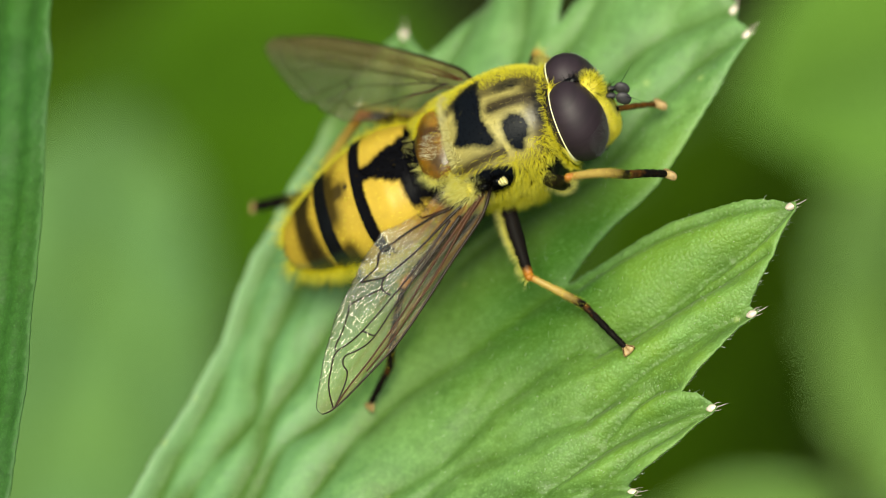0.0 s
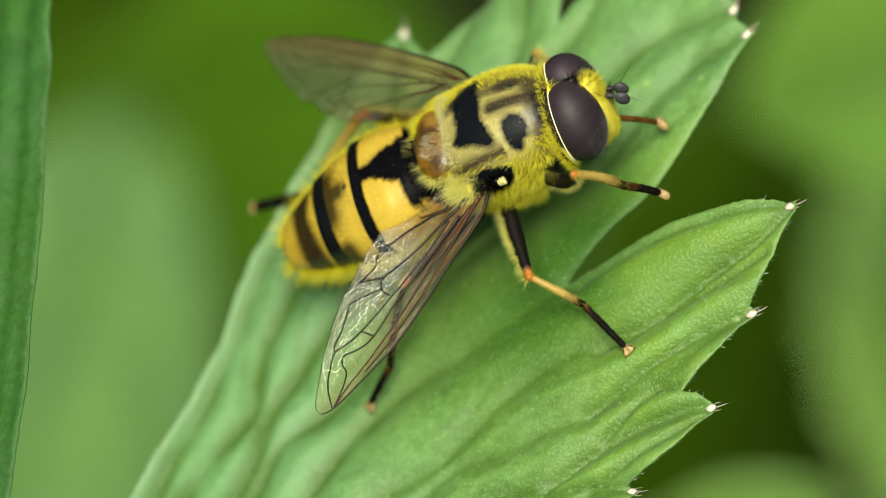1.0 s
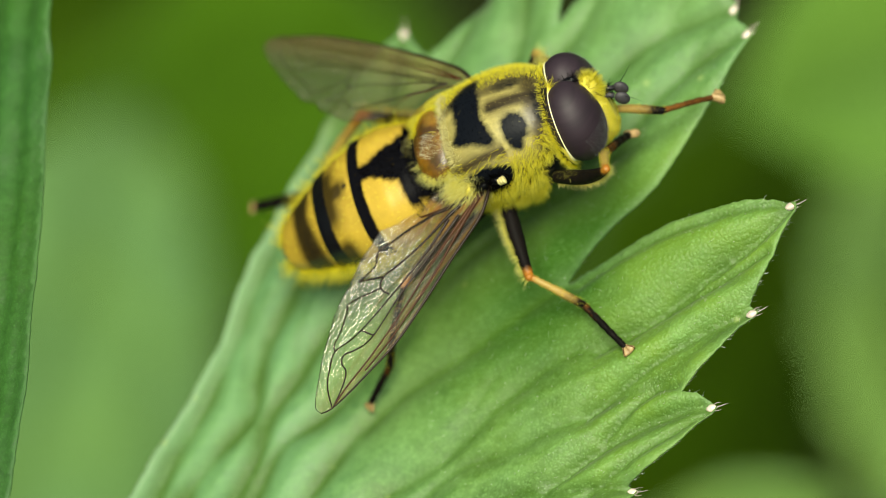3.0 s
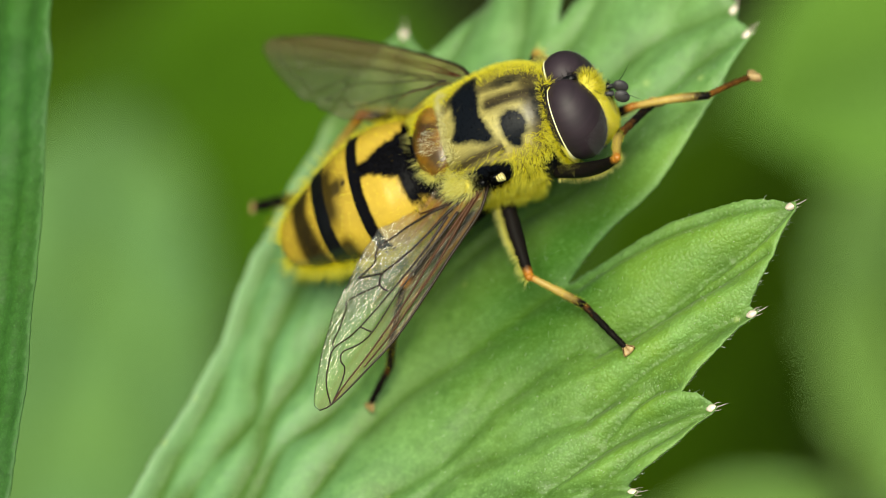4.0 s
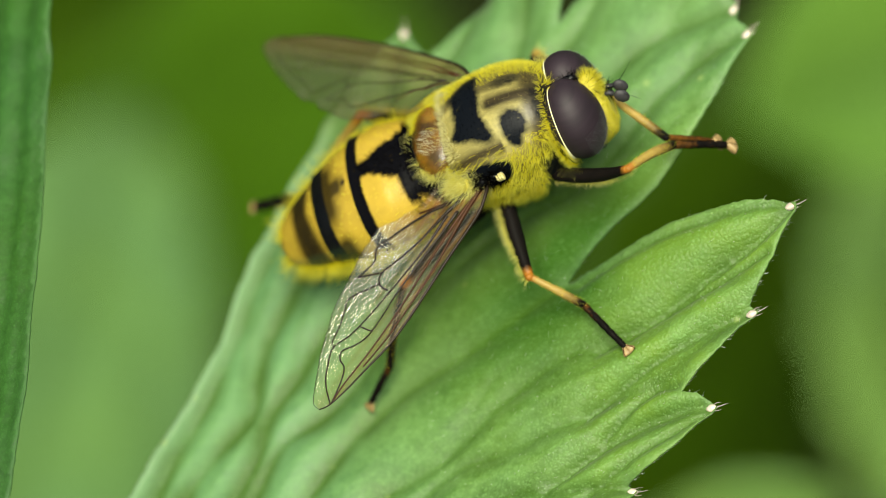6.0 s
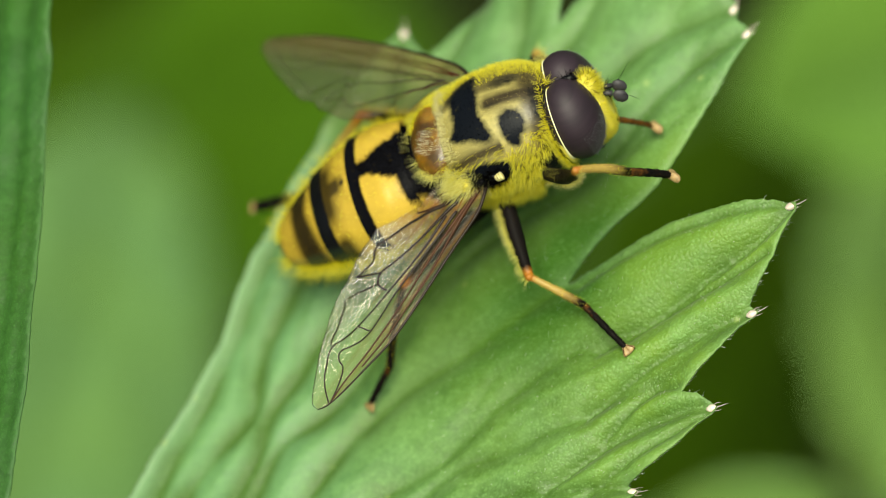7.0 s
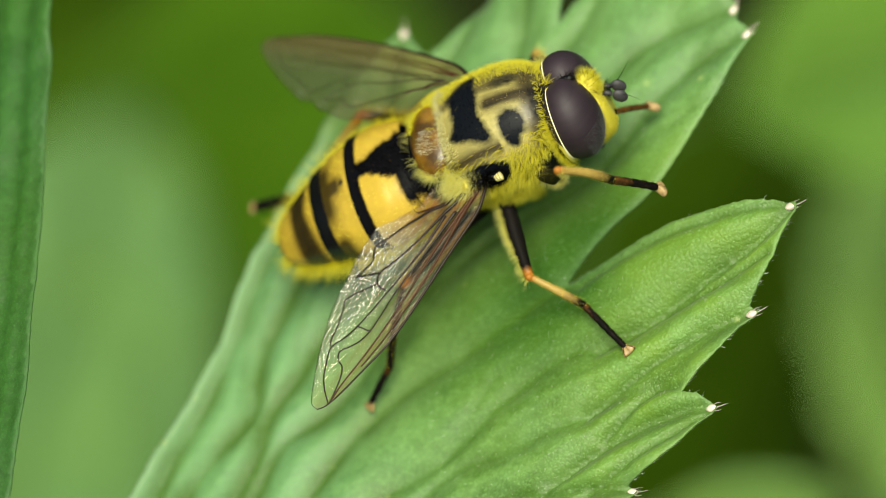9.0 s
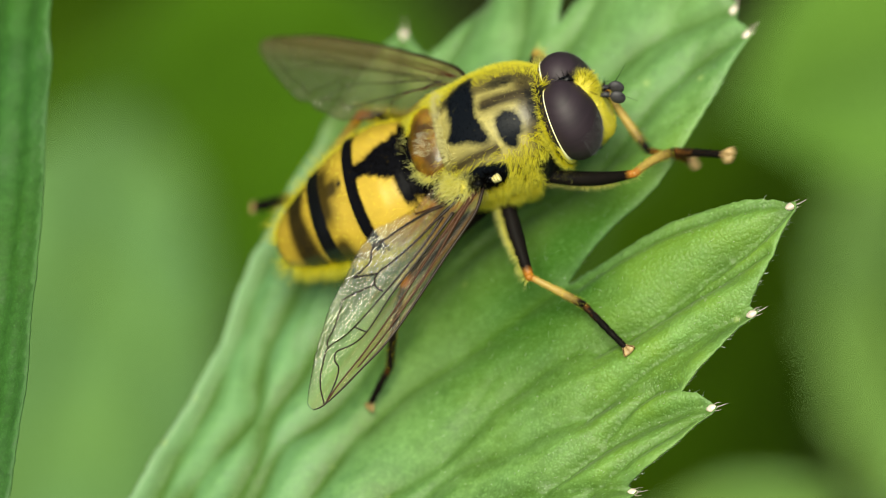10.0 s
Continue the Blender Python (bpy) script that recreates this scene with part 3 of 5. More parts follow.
def back_leaf(name, at, turn, length, width, material, label, seed, teeth=7):
    """An oval toothed leaf of the undergrowth on its own stalk."""
    rng = np.random.default_rng(seed)
    leaf = new(name)
    leaf.matrix_basis = pose(at[0] * MM, at[1] * MM, at[2] * MM + LIFT, *turn)
    half = []
    for i in range(teeth + 1):
        u = i / teeth
        w = width * 0.5 * math.sin(math.pi * u ** 0.8) ** 0.75
        half.append(((u - 0.5) * length, w + 0.2))
        if 0 < i < teeth:
            half.append(((u - 0.5 + 0.03) * length, w * 0.9))
    ring = half + [(x, -y) for x, y in half[::-1]]
    mid = curve([(-length / 2, 0), (0, 0.04 * width), (length / 2, 0)], 14)
    sag = lambda p: -0.012 * (p[:, 1] ** 2) - 0.004 * p[:, 0] ** 2
    shape, vein, rim, _ = blade(ring, [mid], length / 45, rng, gap=length / 7, side_length=width * 0.42, depth=0.5, width=0.7, thick=0.2, waves=0.8, sag=sag)
    part("leaf_blade", shape, material, leaf, vein=vein, rim=rim)
    down = np.array((leaf.matrix_basis.to_3x3().inverted() @ Vector((0, 0, -1)))[:])
    root = np.array([-length / 2, 0, -0.004 * length * length / 4 - 0.1])
    foot = root + np.array([-8.0, 0, 0]) + down * ((leaf.matrix_basis @ Vector((root - [8, 0, 0]) * MM)).z / MM)
    part("leaf_stalk", tube(curve([root, root + np.array([-8.0, 0, 0]) + down * 6, foot], 16), 0.9, 8), STALK, leaf)
    return tagged(leaf, label, "leaf", "undergrowth leaves")


back_leaf("broad_leaf", (-20.2, 62.0, -104.0), (28, 0, 78), 45, 22, LEAF_SOFT, "broad soft greyish-green leaf low in the undergrowth", 11)
back_leaf("broad_leaf", (-17.8, 103.2, -133.6), (32, 8, 25), 42, 31, LEAF_BRIGHT, "broad bright green leaf low in the undergrowth", 12)
back_leaf("broad_leaf", (26.3, 72.8, -105.4), (28, 0, 80), 30, 14, LEAF_GREY, "pale green toothed leaf in the undergrowth", 13)
back_leaf("broad_leaf", (23.4, 62.6, -72.1), (-30, 8, 200), 20, 16, LEAF_MID, "bright green leaf in the undergrowth", 14)
back_leaf("broad_leaf", (13.4, 30.6, -63.6), (28, 5, 15), 8.5, 3.4, LEAF_GREY, "small pale leaf in the undergrowth", 15)
back_leaf("broad_leaf", (17.3, 81.1, -120.2), (50, 0, 60), 48, 24, LEAF_SHADE_TONE, "leaf deep in the undergrowth with shade painted into its green", 16)
# added leaf: its painted dark tone deepens the undergrowth at the upper left
back_leaf("broad_leaf", (-20.8, 83.9, -97.5), (34, 0, 30), 17, 7.5, LEAF_SHADE_TONE, "small leaf painted dark, added to darken the undergrowth", 17)


def ground():
    rng = np.random.default_rng(3)
    rings = [0, 20, 45, 80, 130, 200, 320, 600, 1500, 6000, 40000, 400000]
    sides = 48
    pts, faces = [(0, 0, 0)], []
    for k, r in enumerate(rings[1:]):
        bumpy = min(r * 0.03, 8) * (r < 5000)
        pts += [(r * math.cos(a), r * math.sin(a) + 60, bumpy * rng.normal(0, 0.5) - 4) for a in np.arange(sides) * 2 * math.pi / sides]
    faces = [(0, 1 + j, 1 + (j + 1) % sides) for j in range(sides)]
    for k in range(len(rings) - 2):
        a = 1 + k * sides
        faces += [(a + j, a + sides + j, a + sides + (j + 1) % sides, a + (j + 1) % sides) for j in range(sides)]
    tagged(part("ground", (np.array(pts), faces), SOIL), "mossy soil painted near black for the shade under the plants", "ground", kind="structure")


ground()


# ---- the hoverfly, in its own space: x forward, y to its left, z up its back ----
fly = new("hoverfly")
fly.matrix_basis = FLY_SPACE
tagged(fly, "yellow and black hoverfly with hairy thorax rubbing its forelegs", "insect")
RNG = np.random.default_rng(21)


def spot(x, y, cx, cy, rx, ry):
    return smooth(1.35 - np.hypot((x - cx) / rx, (y - cy) / ry), 0.0, 0.75)


def thorax_mark(p):
    x, y, z = p.T
    front_edge = 0.20 * np.exp(-((y + 1.0) / 0.32) ** 2) + 0.03 * np.sin(7 * y)
    rear_edge = -0.98 - 0.30 * np.exp(-((y + 0.72) / 0.22) ** 2) - 0.14 * np.exp(-((y - 0.62) / 0.12) ** 2) + 0.5 * smooth(y, 0.72, 1.25)
    near_edge = -0.76 - 0.36 * (x + 1.28)
    band = smooth(x, rear_edge - 0.2, rear_edge + 0.2) * (1 - smooth(x, front_edge - 0.2, front_edge + 0.2)) * (1 - smooth(y, 1.05, 1.4)) * smooth(y, near_edge - 0.2, near_edge + 0.2)
    front = np.maximum.reduce([0.7 * spot(x, y, 0.90, 0.58, 0.50, 0.22), spot(x, y, 0.86, -0.86, 0.42, 0.44), spot(x, y, 0.74, -1.12, 0.30, 0.38)])
    # soft shadow behind the collar, painted as a dark mark
    collar_shade = 0.7 * smooth(x, 1.38, 1.62) * (1 - smooth(np.abs(y + 0.4), 0.4, 0.8))
    lines = 0.5 * np.exp(-((np.abs(y + 0.02 + 0.06 * x) - 0.12) / 0.06) ** 2) * smooth(x, -0.1, 0.2)
    hinge = smooth(1.2 - np.hypot((x + 0.55) / 0.85, (z - 0.72) / 0.42), 0, 0.3) * (np.abs(y) > 1.3)
    # flanks painted black for the shade between the hair clumps
    flank = 0.9 * (1 - smooth(z, 0.3, 1.0)) * (np.abs(y) > 0.8)
    return np.maximum.reduce([np.clip(np.maximum.reduce([band, front, collar_shade, lines]), 0, 1) * (z > 0.9), hinge, flank])


def thorax_brown(p):
    x, y, z = p.T
    middle = 0.9 * np.exp(-((y + 0.05) / 0.26) ** 2) * smooth(x, -0.1, 0.3)
    shoulder = 0.7 * smooth(x, 1.05, 1.45)
    low = 0.8 * np.exp(-((y + 1.38) / 0.16) ** 2) * (x < 0.3)
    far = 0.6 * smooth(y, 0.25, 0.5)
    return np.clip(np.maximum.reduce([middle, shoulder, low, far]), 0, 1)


def build_thorax():
    rows = [(-1.95, 0.35, 0.3, 0.3), (-1.8, 1.42, 1.05, 0.2), (-1.45, 1.78, 1.50, 0.1), (-0.8, 1.92, 1.82, 0.0), (0.2, 1.98, 1.95, -0.1),
            (1.1, 1.76, 1.70, 0.0), (1.65, 1.36, 1.25, 0.22), (2.0, 0.90, 0.85, 0.32), (2.15, 0.4, 0.4, 0.35)]
    shape = loft(rows, 96, 12, 2.15)
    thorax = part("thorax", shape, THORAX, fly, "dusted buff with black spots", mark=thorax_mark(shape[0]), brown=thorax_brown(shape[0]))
    side = lambda at, nor: ((nor[:, 2] < 0.58 + RNG.normal(0, 0.08, len(at))) | (at[:, 1] > 0.74 + RNG.normal(0, 0.10, len(at)))) & (nor[:, 2] < 0.95 + RNG.normal(0, 0.10, len(at))) & ((thorax_mark(at) < 0.4) | (at[:, 2] < 0.9)) & (at[:, 2] > -1.75) & ((at[:, 0] < 0.95 + 0.5 * at[:, 2]) | (at[:, 2] > 0.3)) & (np.hypot((at[:, 0] + 0.55) / 0.8, (at[:, 2] - 0.75) / 0.40) > 1)
    coat(thorax, shape, 40000, RNG, 0.13, 0.012, YELLOW_HAIR, lambda at, nor: side(at, nor) & (at[:, 1] > 0.3), "short velvety yellow hair", bend=(-0.6, 0.2, 0.1), spread=0.16, clump=0.15)
    near = lambda at, nor: side(at, nor) & ((at[:, 1] <= 0.3) | (at[:, 2] < 0.2))
    coat(thorax, shape, 34000, RNG, 0.36, 0.012, YELLOW_HAIR, near, "dense yellow hair", bend=(-0.5, 0, -0.45), spread=0.22, clump=1.1)
    back = lambda at, nor: (nor[:, 2] >= 0.45) & (thorax_mark(at) < 0.25)
    coat(thorax, shape, 2600, RNG, 0.12, 0.008, DUST_HAIR, back, "short cream down", bend=(-0.9, 0, 0), spread=0.35)
    dark = lambda at, nor: (nor[:, 2] >= 0.3) & (thorax_mark(at) > 0.75)
    coat(thorax, shape, 4200, RNG, 0.10, 0.009, BLACK_HAIR, dark, "short black hair", bend=(-0.5, 0, 0), spread=0.45)
    collar = lambda at, nor: (at[:, 0] > 1.50) & (at[:, 2] > 0.0)
    coat(thorax, shape, 4500, RNG, 0.17, 0.0105, YELLOW_HAIR, lambda at, nor: collar(at, nor) & ((nor[:, 2] < 0.62) | (at[:, 1] > 0.6)), "yellow collar of hair", spread=0.22)
    coat(thorax, shape, 700, RNG, 0.24, 0.013, BLACK_HAIR, collar, "black bristles", spread=0.35)
    # the shelf behind, and the cream tufts before it
    shelf = ellipsoid((-2.02, 0, 1.02), (0.80, 1.25, 0.50), 20, 36, pose(0, 0, 0, 0, -16, 0))
    scutellum = part("scutellum", shelf, SCUTELLUM, fly, "glossy amber brown")
    rim = lambda at, nor: (nor[:, 2] < 0.55) & (nor[:, 2] > -0.4)
    coat(scutellum, shelf, 6500, RNG, 0.36, 0.010, LEMON_HAIR, lambda at, nor: rim(at, nor) & (at[:, 1] < 0.5), "cream fringe", bend=(-0.5, 0, 0))
    coat(scutellum, shelf, 9000, RNG, 0.17, 0.011, YELLOW_HAIR, lambda at, nor: (nor[:, 2] < 0.8) & (nor[:, 2] > -0.5) & (at[:, 1] >= 0.45), "velvety yellow fringe", bend=(-0.6, 0.2, 0), spread=0.2)
    # pale hairs, whitened and gathered where the shield's glint would be
    coat(scutellum, shelf, 2600, RNG, 0.24, 0.006, WHITE_HAIR, lambda at, nor: (nor[:, 2] > 0.3) & (np.hypot(at[:, 1] + 0.3, at[:, 0] + 1.95) < 0.42), "silky hair whitened to stand in for the shield's glint", bend=(-0.9, -0.3, 0), spread=0.2)
    tuft = ellipsoid((-1.34, 0, 1.40), (0.15, 1.25, 0.18), 14, 30)
    coat(thorax, tuft, 2000, RNG, 0.22, 0.014, CREAM_HAIR, lambda at, nor: nor[:, 2] > -0.2, "cream band of hair", bend=(-0.4, 0, 0))
    # dark wing hinges and the pale knobs behind them
    for s in (-1, 1):
        hinge = join(*[ellipsoid((-0.20 - 0.2 * k + RNG.normal(0, 0.03), s * (1.84 + 0.10 * (k % 2)), 0.70 - 0.35 * (s > 0) + 0.12 * math.sin(2.4 * k)), (0.17, 0.12, 0.13), 8, 12) for k in range(5)])
        root = part("wing_hinge", hinge, BLACK, fly, "knobbed black wing hinge")
        coat(root, hinge, 1100 if s < 0 else 60, RNG, 0.30 if s < 0 else 0.1, 0.012, BLACK_HAIR, None, "black hair", spread=0.5)
        knob = join(*[ellipsoid((-0.10 - 0.10 * k, s * (2.06 - 0.03 * k), 0.86 - 0.05 * k), (0.065, 0.22 - 0.03 * k, 0.13), 10, 12, pose(0, 0, 0, s * 35, 0, -s * 18)) for k in range(3)])
        if s < 0:
            part("wing_scale", knob, IVORY, fly, "ivory-coloured scale at the wing root")
        flap = ellipsoid((-1.45, s * 1.65, 0.50), (0.55, 0.36, 0.38), 12, 18) if s < 0 else ellipsoid((-1.95, 1.22, 0.80), (1.05, 0.34, 0.36), 14, 24, pose(0, 0, 0, 0, -6, 14))
        soft = part("hair_tuft", flap, FACE, fly, "bright yellow hair tuft behind the wing")
        coat(soft, flap, 2600 if s < 0 else 12000, RNG, 0.44 if s < 0 else 0.13, 0.014 if s < 0 else 0.012, LEMON_HAIR if s < 0 else YELLOW_HAIR, None, "", bend=(-0.8, -0.5, -0.2) if s < 0 else (-0.8, 0, -0.2), spread=0.2)
    return thorax


def abdomen_fields(p, segment):
    x, y, z = p.T
    a = np.abs(y)
    up = z > -0.9
    mark, brown = np.zeros(len(p)), np.zeros(len(p))
    if segment == 1:
        mark = 1 - smooth(a, np.where(y < 0, 1.25, 1.0), np.where(y < 0, 1.55, 1.3))
    if segment == 2:
        slant = np.where(y > 0, 0.25, 0.12) * np.minimum(a, 1.5)
        front = smooth(x, -3.55 + slant, -3.35 + slant)
        stripe = 1 - smooth(a, 0.22 + 0.35 * smooth(x, -4.3, -3.5), 0.36 + 0.35 * smooth(x, -4.3, -3.5))
        rear = 1 - smooth(x, -4.62, -4.50)
        front = front * (1 - smooth(y, 0.72, 1.05)) * smooth(y, -1.7, -1.35)
        mark = np.maximum.reduce([front, stripe, rear])
    if segment == 3:
        rear = 1 - smooth(x, -6.12, -5.98)
        drop = spot(x, y, -5.22, 0.0, 0.10, 0.16)
        mark = np.maximum(rear, drop)
        stem = (1 - smooth(a, 0.05, 0.6)) * (1 - smooth(x, -5.5, -5.05))
        halo = (1 - smooth(x, -5.95, -5.25)) * (1 - smooth(a, 0.6, 1.5))
        flank = smooth(a, 1.25, 1.7) * (1 - smooth(x, -5.9, -5.3))
        brown = np.maximum.reduce([0.85 * stem, 0.8 * halo, flank])
    if segment == 4:
        ring = np.exp(-((x + 7.24 - 0.08 * a) / (0.31 + 0.10 * a)) ** 2)
        brown = np.clip(1.25 * ring, 0, 1)
        mark = 0.5 * ring
    return mark * up, brown * up


def build_abdomen():
    body = [(-2.2, 1.0, 0.75, 0.05), (-2.7, 1.55, 1.10, 0.05), (-3.2, 1.80, 1.30, 0.02), (-4.0, 1.98, 1.45, -0.05), (-4.9, 1.96, 1.45, -0.15), (-5.7, 1.82, 1.32, -0.25),
            (-6.4, 1.60, 1.15, -0.35), (-7.1, 1.33, 0.94, -0.48), (-7.8, 1.02, 0.72, -0.60), (-8.25, 0.68, 0.48, -0.70), (-8.45, 0.28, 0.2, -0.76)]
    body = np.array(body)

    def cut(x0, x1, flare):
        xs = np.linspace(x0, x1, 9)
        out = []
        for i, x in enumerate(xs):
            w, h, zc = (np.interp(-x, -body[:, 0], body[:, k]) for k in (1, 2, 3))
            k = 1 + flare * (i / 8) ** 6 - 0.02 * (1 - i / 8) ** 8
            out.append((x, w * k, h * k, zc))
        return out
    made = []
    for i, (x0, x1, flare) in enumerate(((-2.2, -3.0, 0.0), (-2.9, -4.97, 0.022), (-4.90, -6.57, 0.02), (-6.5, -8.45, 0.0)), 1):
        shape = loft(cut(x0, x1, flare), 80, 6, 2.1)
        mark, brown = abdomen_fields(shape[0], i)
        seg = part("abdomen_segment", shape, ABDOMEN if i < 3 else ABDOMEN_END, fly, "golden yellow with black bands", mark=mark, brown=brown)
        made.append(seg)
        seg.location = (0, (-0.06, -0.09, -0.15, -0.20)[i - 1] * MM, 0)
        under = lambda at, nor: ((nor[:, 2] < 0.02) | ((at[:, 1] > 0) & (nor[:, 2] < 0.4))) & (nor[:, 2] > -0.9)
        coat(seg, shape, (500, 2600, 2200, 3000)[i - 1], RNG, (0.3, 0.52, 0.60, 0.62)[i - 1], 0.013, YELLOW_HAIR, under, "yellow side hair", bend=(-0.5, 0, -0.1))
        pale = lambda at, nor, k=i: (nor[:, 2] >= 0.25) & (abdomen_fields(at, k)[0] < 0.3) & (abdomen_fields(at, k)[1] < 0.3)
        coat(seg, shape, (500, 900, 700, 400)[i - 1], RNG, (0.2, 0.09, 0.10, 0.14)[i - 1], 0.010, YELLOW_HAIR, pale, "fine yellow down", bend=(-1.2, 0, 0))
        if i > 1:
            coat(seg, shape, 5200, RNG, 0.17, 0.011, YELLOW_HAIR, lambda at, nor: (at[:, 1] > 0) & (nor[:, 2] < 0.62) & (nor[:, 2] > -0.2), "velvety yellow flank hair", bend=(-0.6, 0, 0), spread=0.25)
        dark = lambda at, nor, k=i: (nor[:, 2] >= 0.1) & (abdomen_fields(at, k)[0] > 0.3) & (at[:, 0] > -4.6)
        if i < 3:
            coat(seg, shape, 4500, RNG, 0.2, 0.011, BLACK_HAIR, dark, "short black hair", bend=(-0.9, 0, 0))
    return made


def build_head():
    head = part("head", ellipsoid((1.86, 0, -0.02), (0.30, 1.64, 1.40), 28, 44), FACE, fly, "yellow dusted head with great dark eyes")
    brow = ellipsoid((1.76, 0, 0.05), (0.30, 1.70, 1.52), 24, 40)
    coat(head, brow, 11000, RNG, 0.19, 0.010, YELLOW_HAIR, lambda at, nor: (at[:, 0] < 1.80), "yellow fringe behind the eyes", spread=0.18)
    for s in (-1, 1):
        orb = ellipsoid((2.36, s * 0.74 + 0.05 - 0.05 * (s > 0), 0.33), (0.88, 1.06 - 0.05 * s, 1.34), 40, 56, pose(0, 0, 0, s * 12, 0, 0))
        eye = part("compound_eye", orb, EYE_SKIN, head, "dark brown faceted eye with a soft sheen")
        hub, radii, lean = np.array([2.36, s * 0.74 + 0.05 - 0.05 * (s > 0), 0.33]), np.array([0.88, 1.06 - 0.05 * s, 1.34]), np.array(pose(0, 0, 0, s * 12, 0, 0).to_3x3())
        a = np.linspace(0, 2 * math.pi, 73)
        back = np.column_stack([0 * a - 0.50, 0.875 * np.cos(a), 0.875 * np.sin(a)]) * radii @ lean.T + hub
        part("eye_rim", tube(back, 0.018 + 0.040 * smooth(-np.sin(a), 0.0, 0.9), 8), PALE, head, "white rim behind the eye")
        a = np.linspace(-1.0, 1.75, 40)
        inner = np.column_stack([0.80 * np.cos(a), 0 * a - s * 0.60, 0.80 * np.sin(a)]) * radii @ lean.T + hub
        part("eye_margin", tube(inner, 0.035, 6), PALE, head, "pale line between eye and face")
        coat(head, orb, 5000, RNG, 0.06, 0.006, GREY_HAIR, lambda at, nor: (at[:, 1] > 1.2) & (nor[:, 2] < 0.6), "tiny pale eye hairs", spread=0.3)
        low = lambda at, nor: (at[:, 0] > 2.6) & (at[:, 2] < 0.5)
        coat(head, orb, 7000, RNG, 0.07, 0.005, GREY_HAIR, low, "tiny pale eye hairs", spread=0.3)
    face = loft([(2.1, 0.6, 1.15, -0.30), (2.6, 0.78, 1.26, -0.22), (3.0, 0.75, 1.14, -0.18), (3.26, 0.60, 0.94, -0.18), (3.40, 0.32, 0.54, -0.18)], 40, 6, 2.2)
    part("face", face, FACE, head, "yellow dusted face")
    coat(head, face, 6000, RNG, 0.10, 0.012, YELLOW_HAIR, lambda at, nor: at[:, 0] > 2.6, "short yellow face hair", bend=(0, 0, -0.6))
    crown = ellipsoid((3.0, 0, 0.78), (0.36, 0.42, 0.36), 12, 20)
    part("brow", crown, FACE, head, "yellow brow between the eyes")
    coat(head, crown, 1900, RNG, 0.27, 0.010, YELLOW_HAIR, lambda at, nor: nor[:, 0] > -0.2, "yellow brow hair", spread=0.25)
    coat(head, crown, 160, RNG, 0.27, 0.013, BLACK_HAIR, lambda at, nor: nor[:, 0] > -0.2, "black brow bristles", spread=0.25)
    bump = ellipsoid((2.60, 0, 1.34), (0.26, 0.13, 0.12), 8, 12)
    part("vertex", bump, BLACK, head, "black spot between the eye tops")
    coat(head, bump, 120, RNG, 0.22, 0.014, BLACK_HAIR, None, "black bristles")
    for s in (-1, 1):
        root = np.array([3.36, s * 0.12, 0.36])
        feeler = part("antenna", join(tube([root, root + (0.16, s * 0.02, 0.0), root + (0.30, s * 0.05, -0.08)], [0.07, 0.09, 0.08], 8),
                                      ellipsoid(root + (0.50, s * 0.10, -0.24), (0.21, 0.13, 0.27), 12, 16, pose(0, 0, 0, 0, -25, 0))), GREY, head, "dark grey antenna")
        part("bristle", tube(curve([root + (0.42, s * 0.09, -0.10), root + ((0.75, 0.15, 0.15) if s > 0 else (0.72, -0.22, -0.16)), root + ((1.15, 0.2, 0.55) if s > 0 else (1.08, -0.42, -0.36))], 10), np.linspace(0.013, 0.004, 10), 5), BLACK, head, "hair-fine antenna bristle")
        coat(head, ellipsoid(root + (0.06, 0, 0.0), (0.16, 0.14, 0.14), 8, 10), 90, RNG, 0.26, 0.014, BLACK_HAIR, lambda at, nor: nor[:, 0] > 0, "black antenna bristles", spread=0.2)
    part("mouth", join(ellipsoid((2.55, 0, -1.45), (0.3, 0.3, 0.28), 10, 14), tube([(2.55, 0, -1.5), (2.5, 0, -1.85)], [0.16, 0.10], 10)), BLACK, head, "short dark mouthparts")
    return head


# the wing plan: s runs from hinge to tip, w towards the front margin
WING_RIM = [(0.05, 0.10), (0.60, 0.36), (1.19, 0.50), (2.56, 0.60), (3.99, 0.70), (5.66, 0.73), (6.92, 0.58), (7.88, 0.38), (8.45, 0.22), (8.72, 0.02),
            (8.64, -0.32), (8.00, -0.78), (7.20, -1.26), (6.37, -1.68), (5.60, -2.02), (5.10, -2.08), (4.88, -2.10), (4.72, -2.22), (4.23, -2.32),
            (3.65, -2.42), (3.03, -2.43), (2.37, -2.22), (1.95, -1.86), (1.95, -1.40), (1.72, -1.86), (1.30, -1.92), (0.95, -1.70), (0.55, -1.15), (0.25, -0.45)]
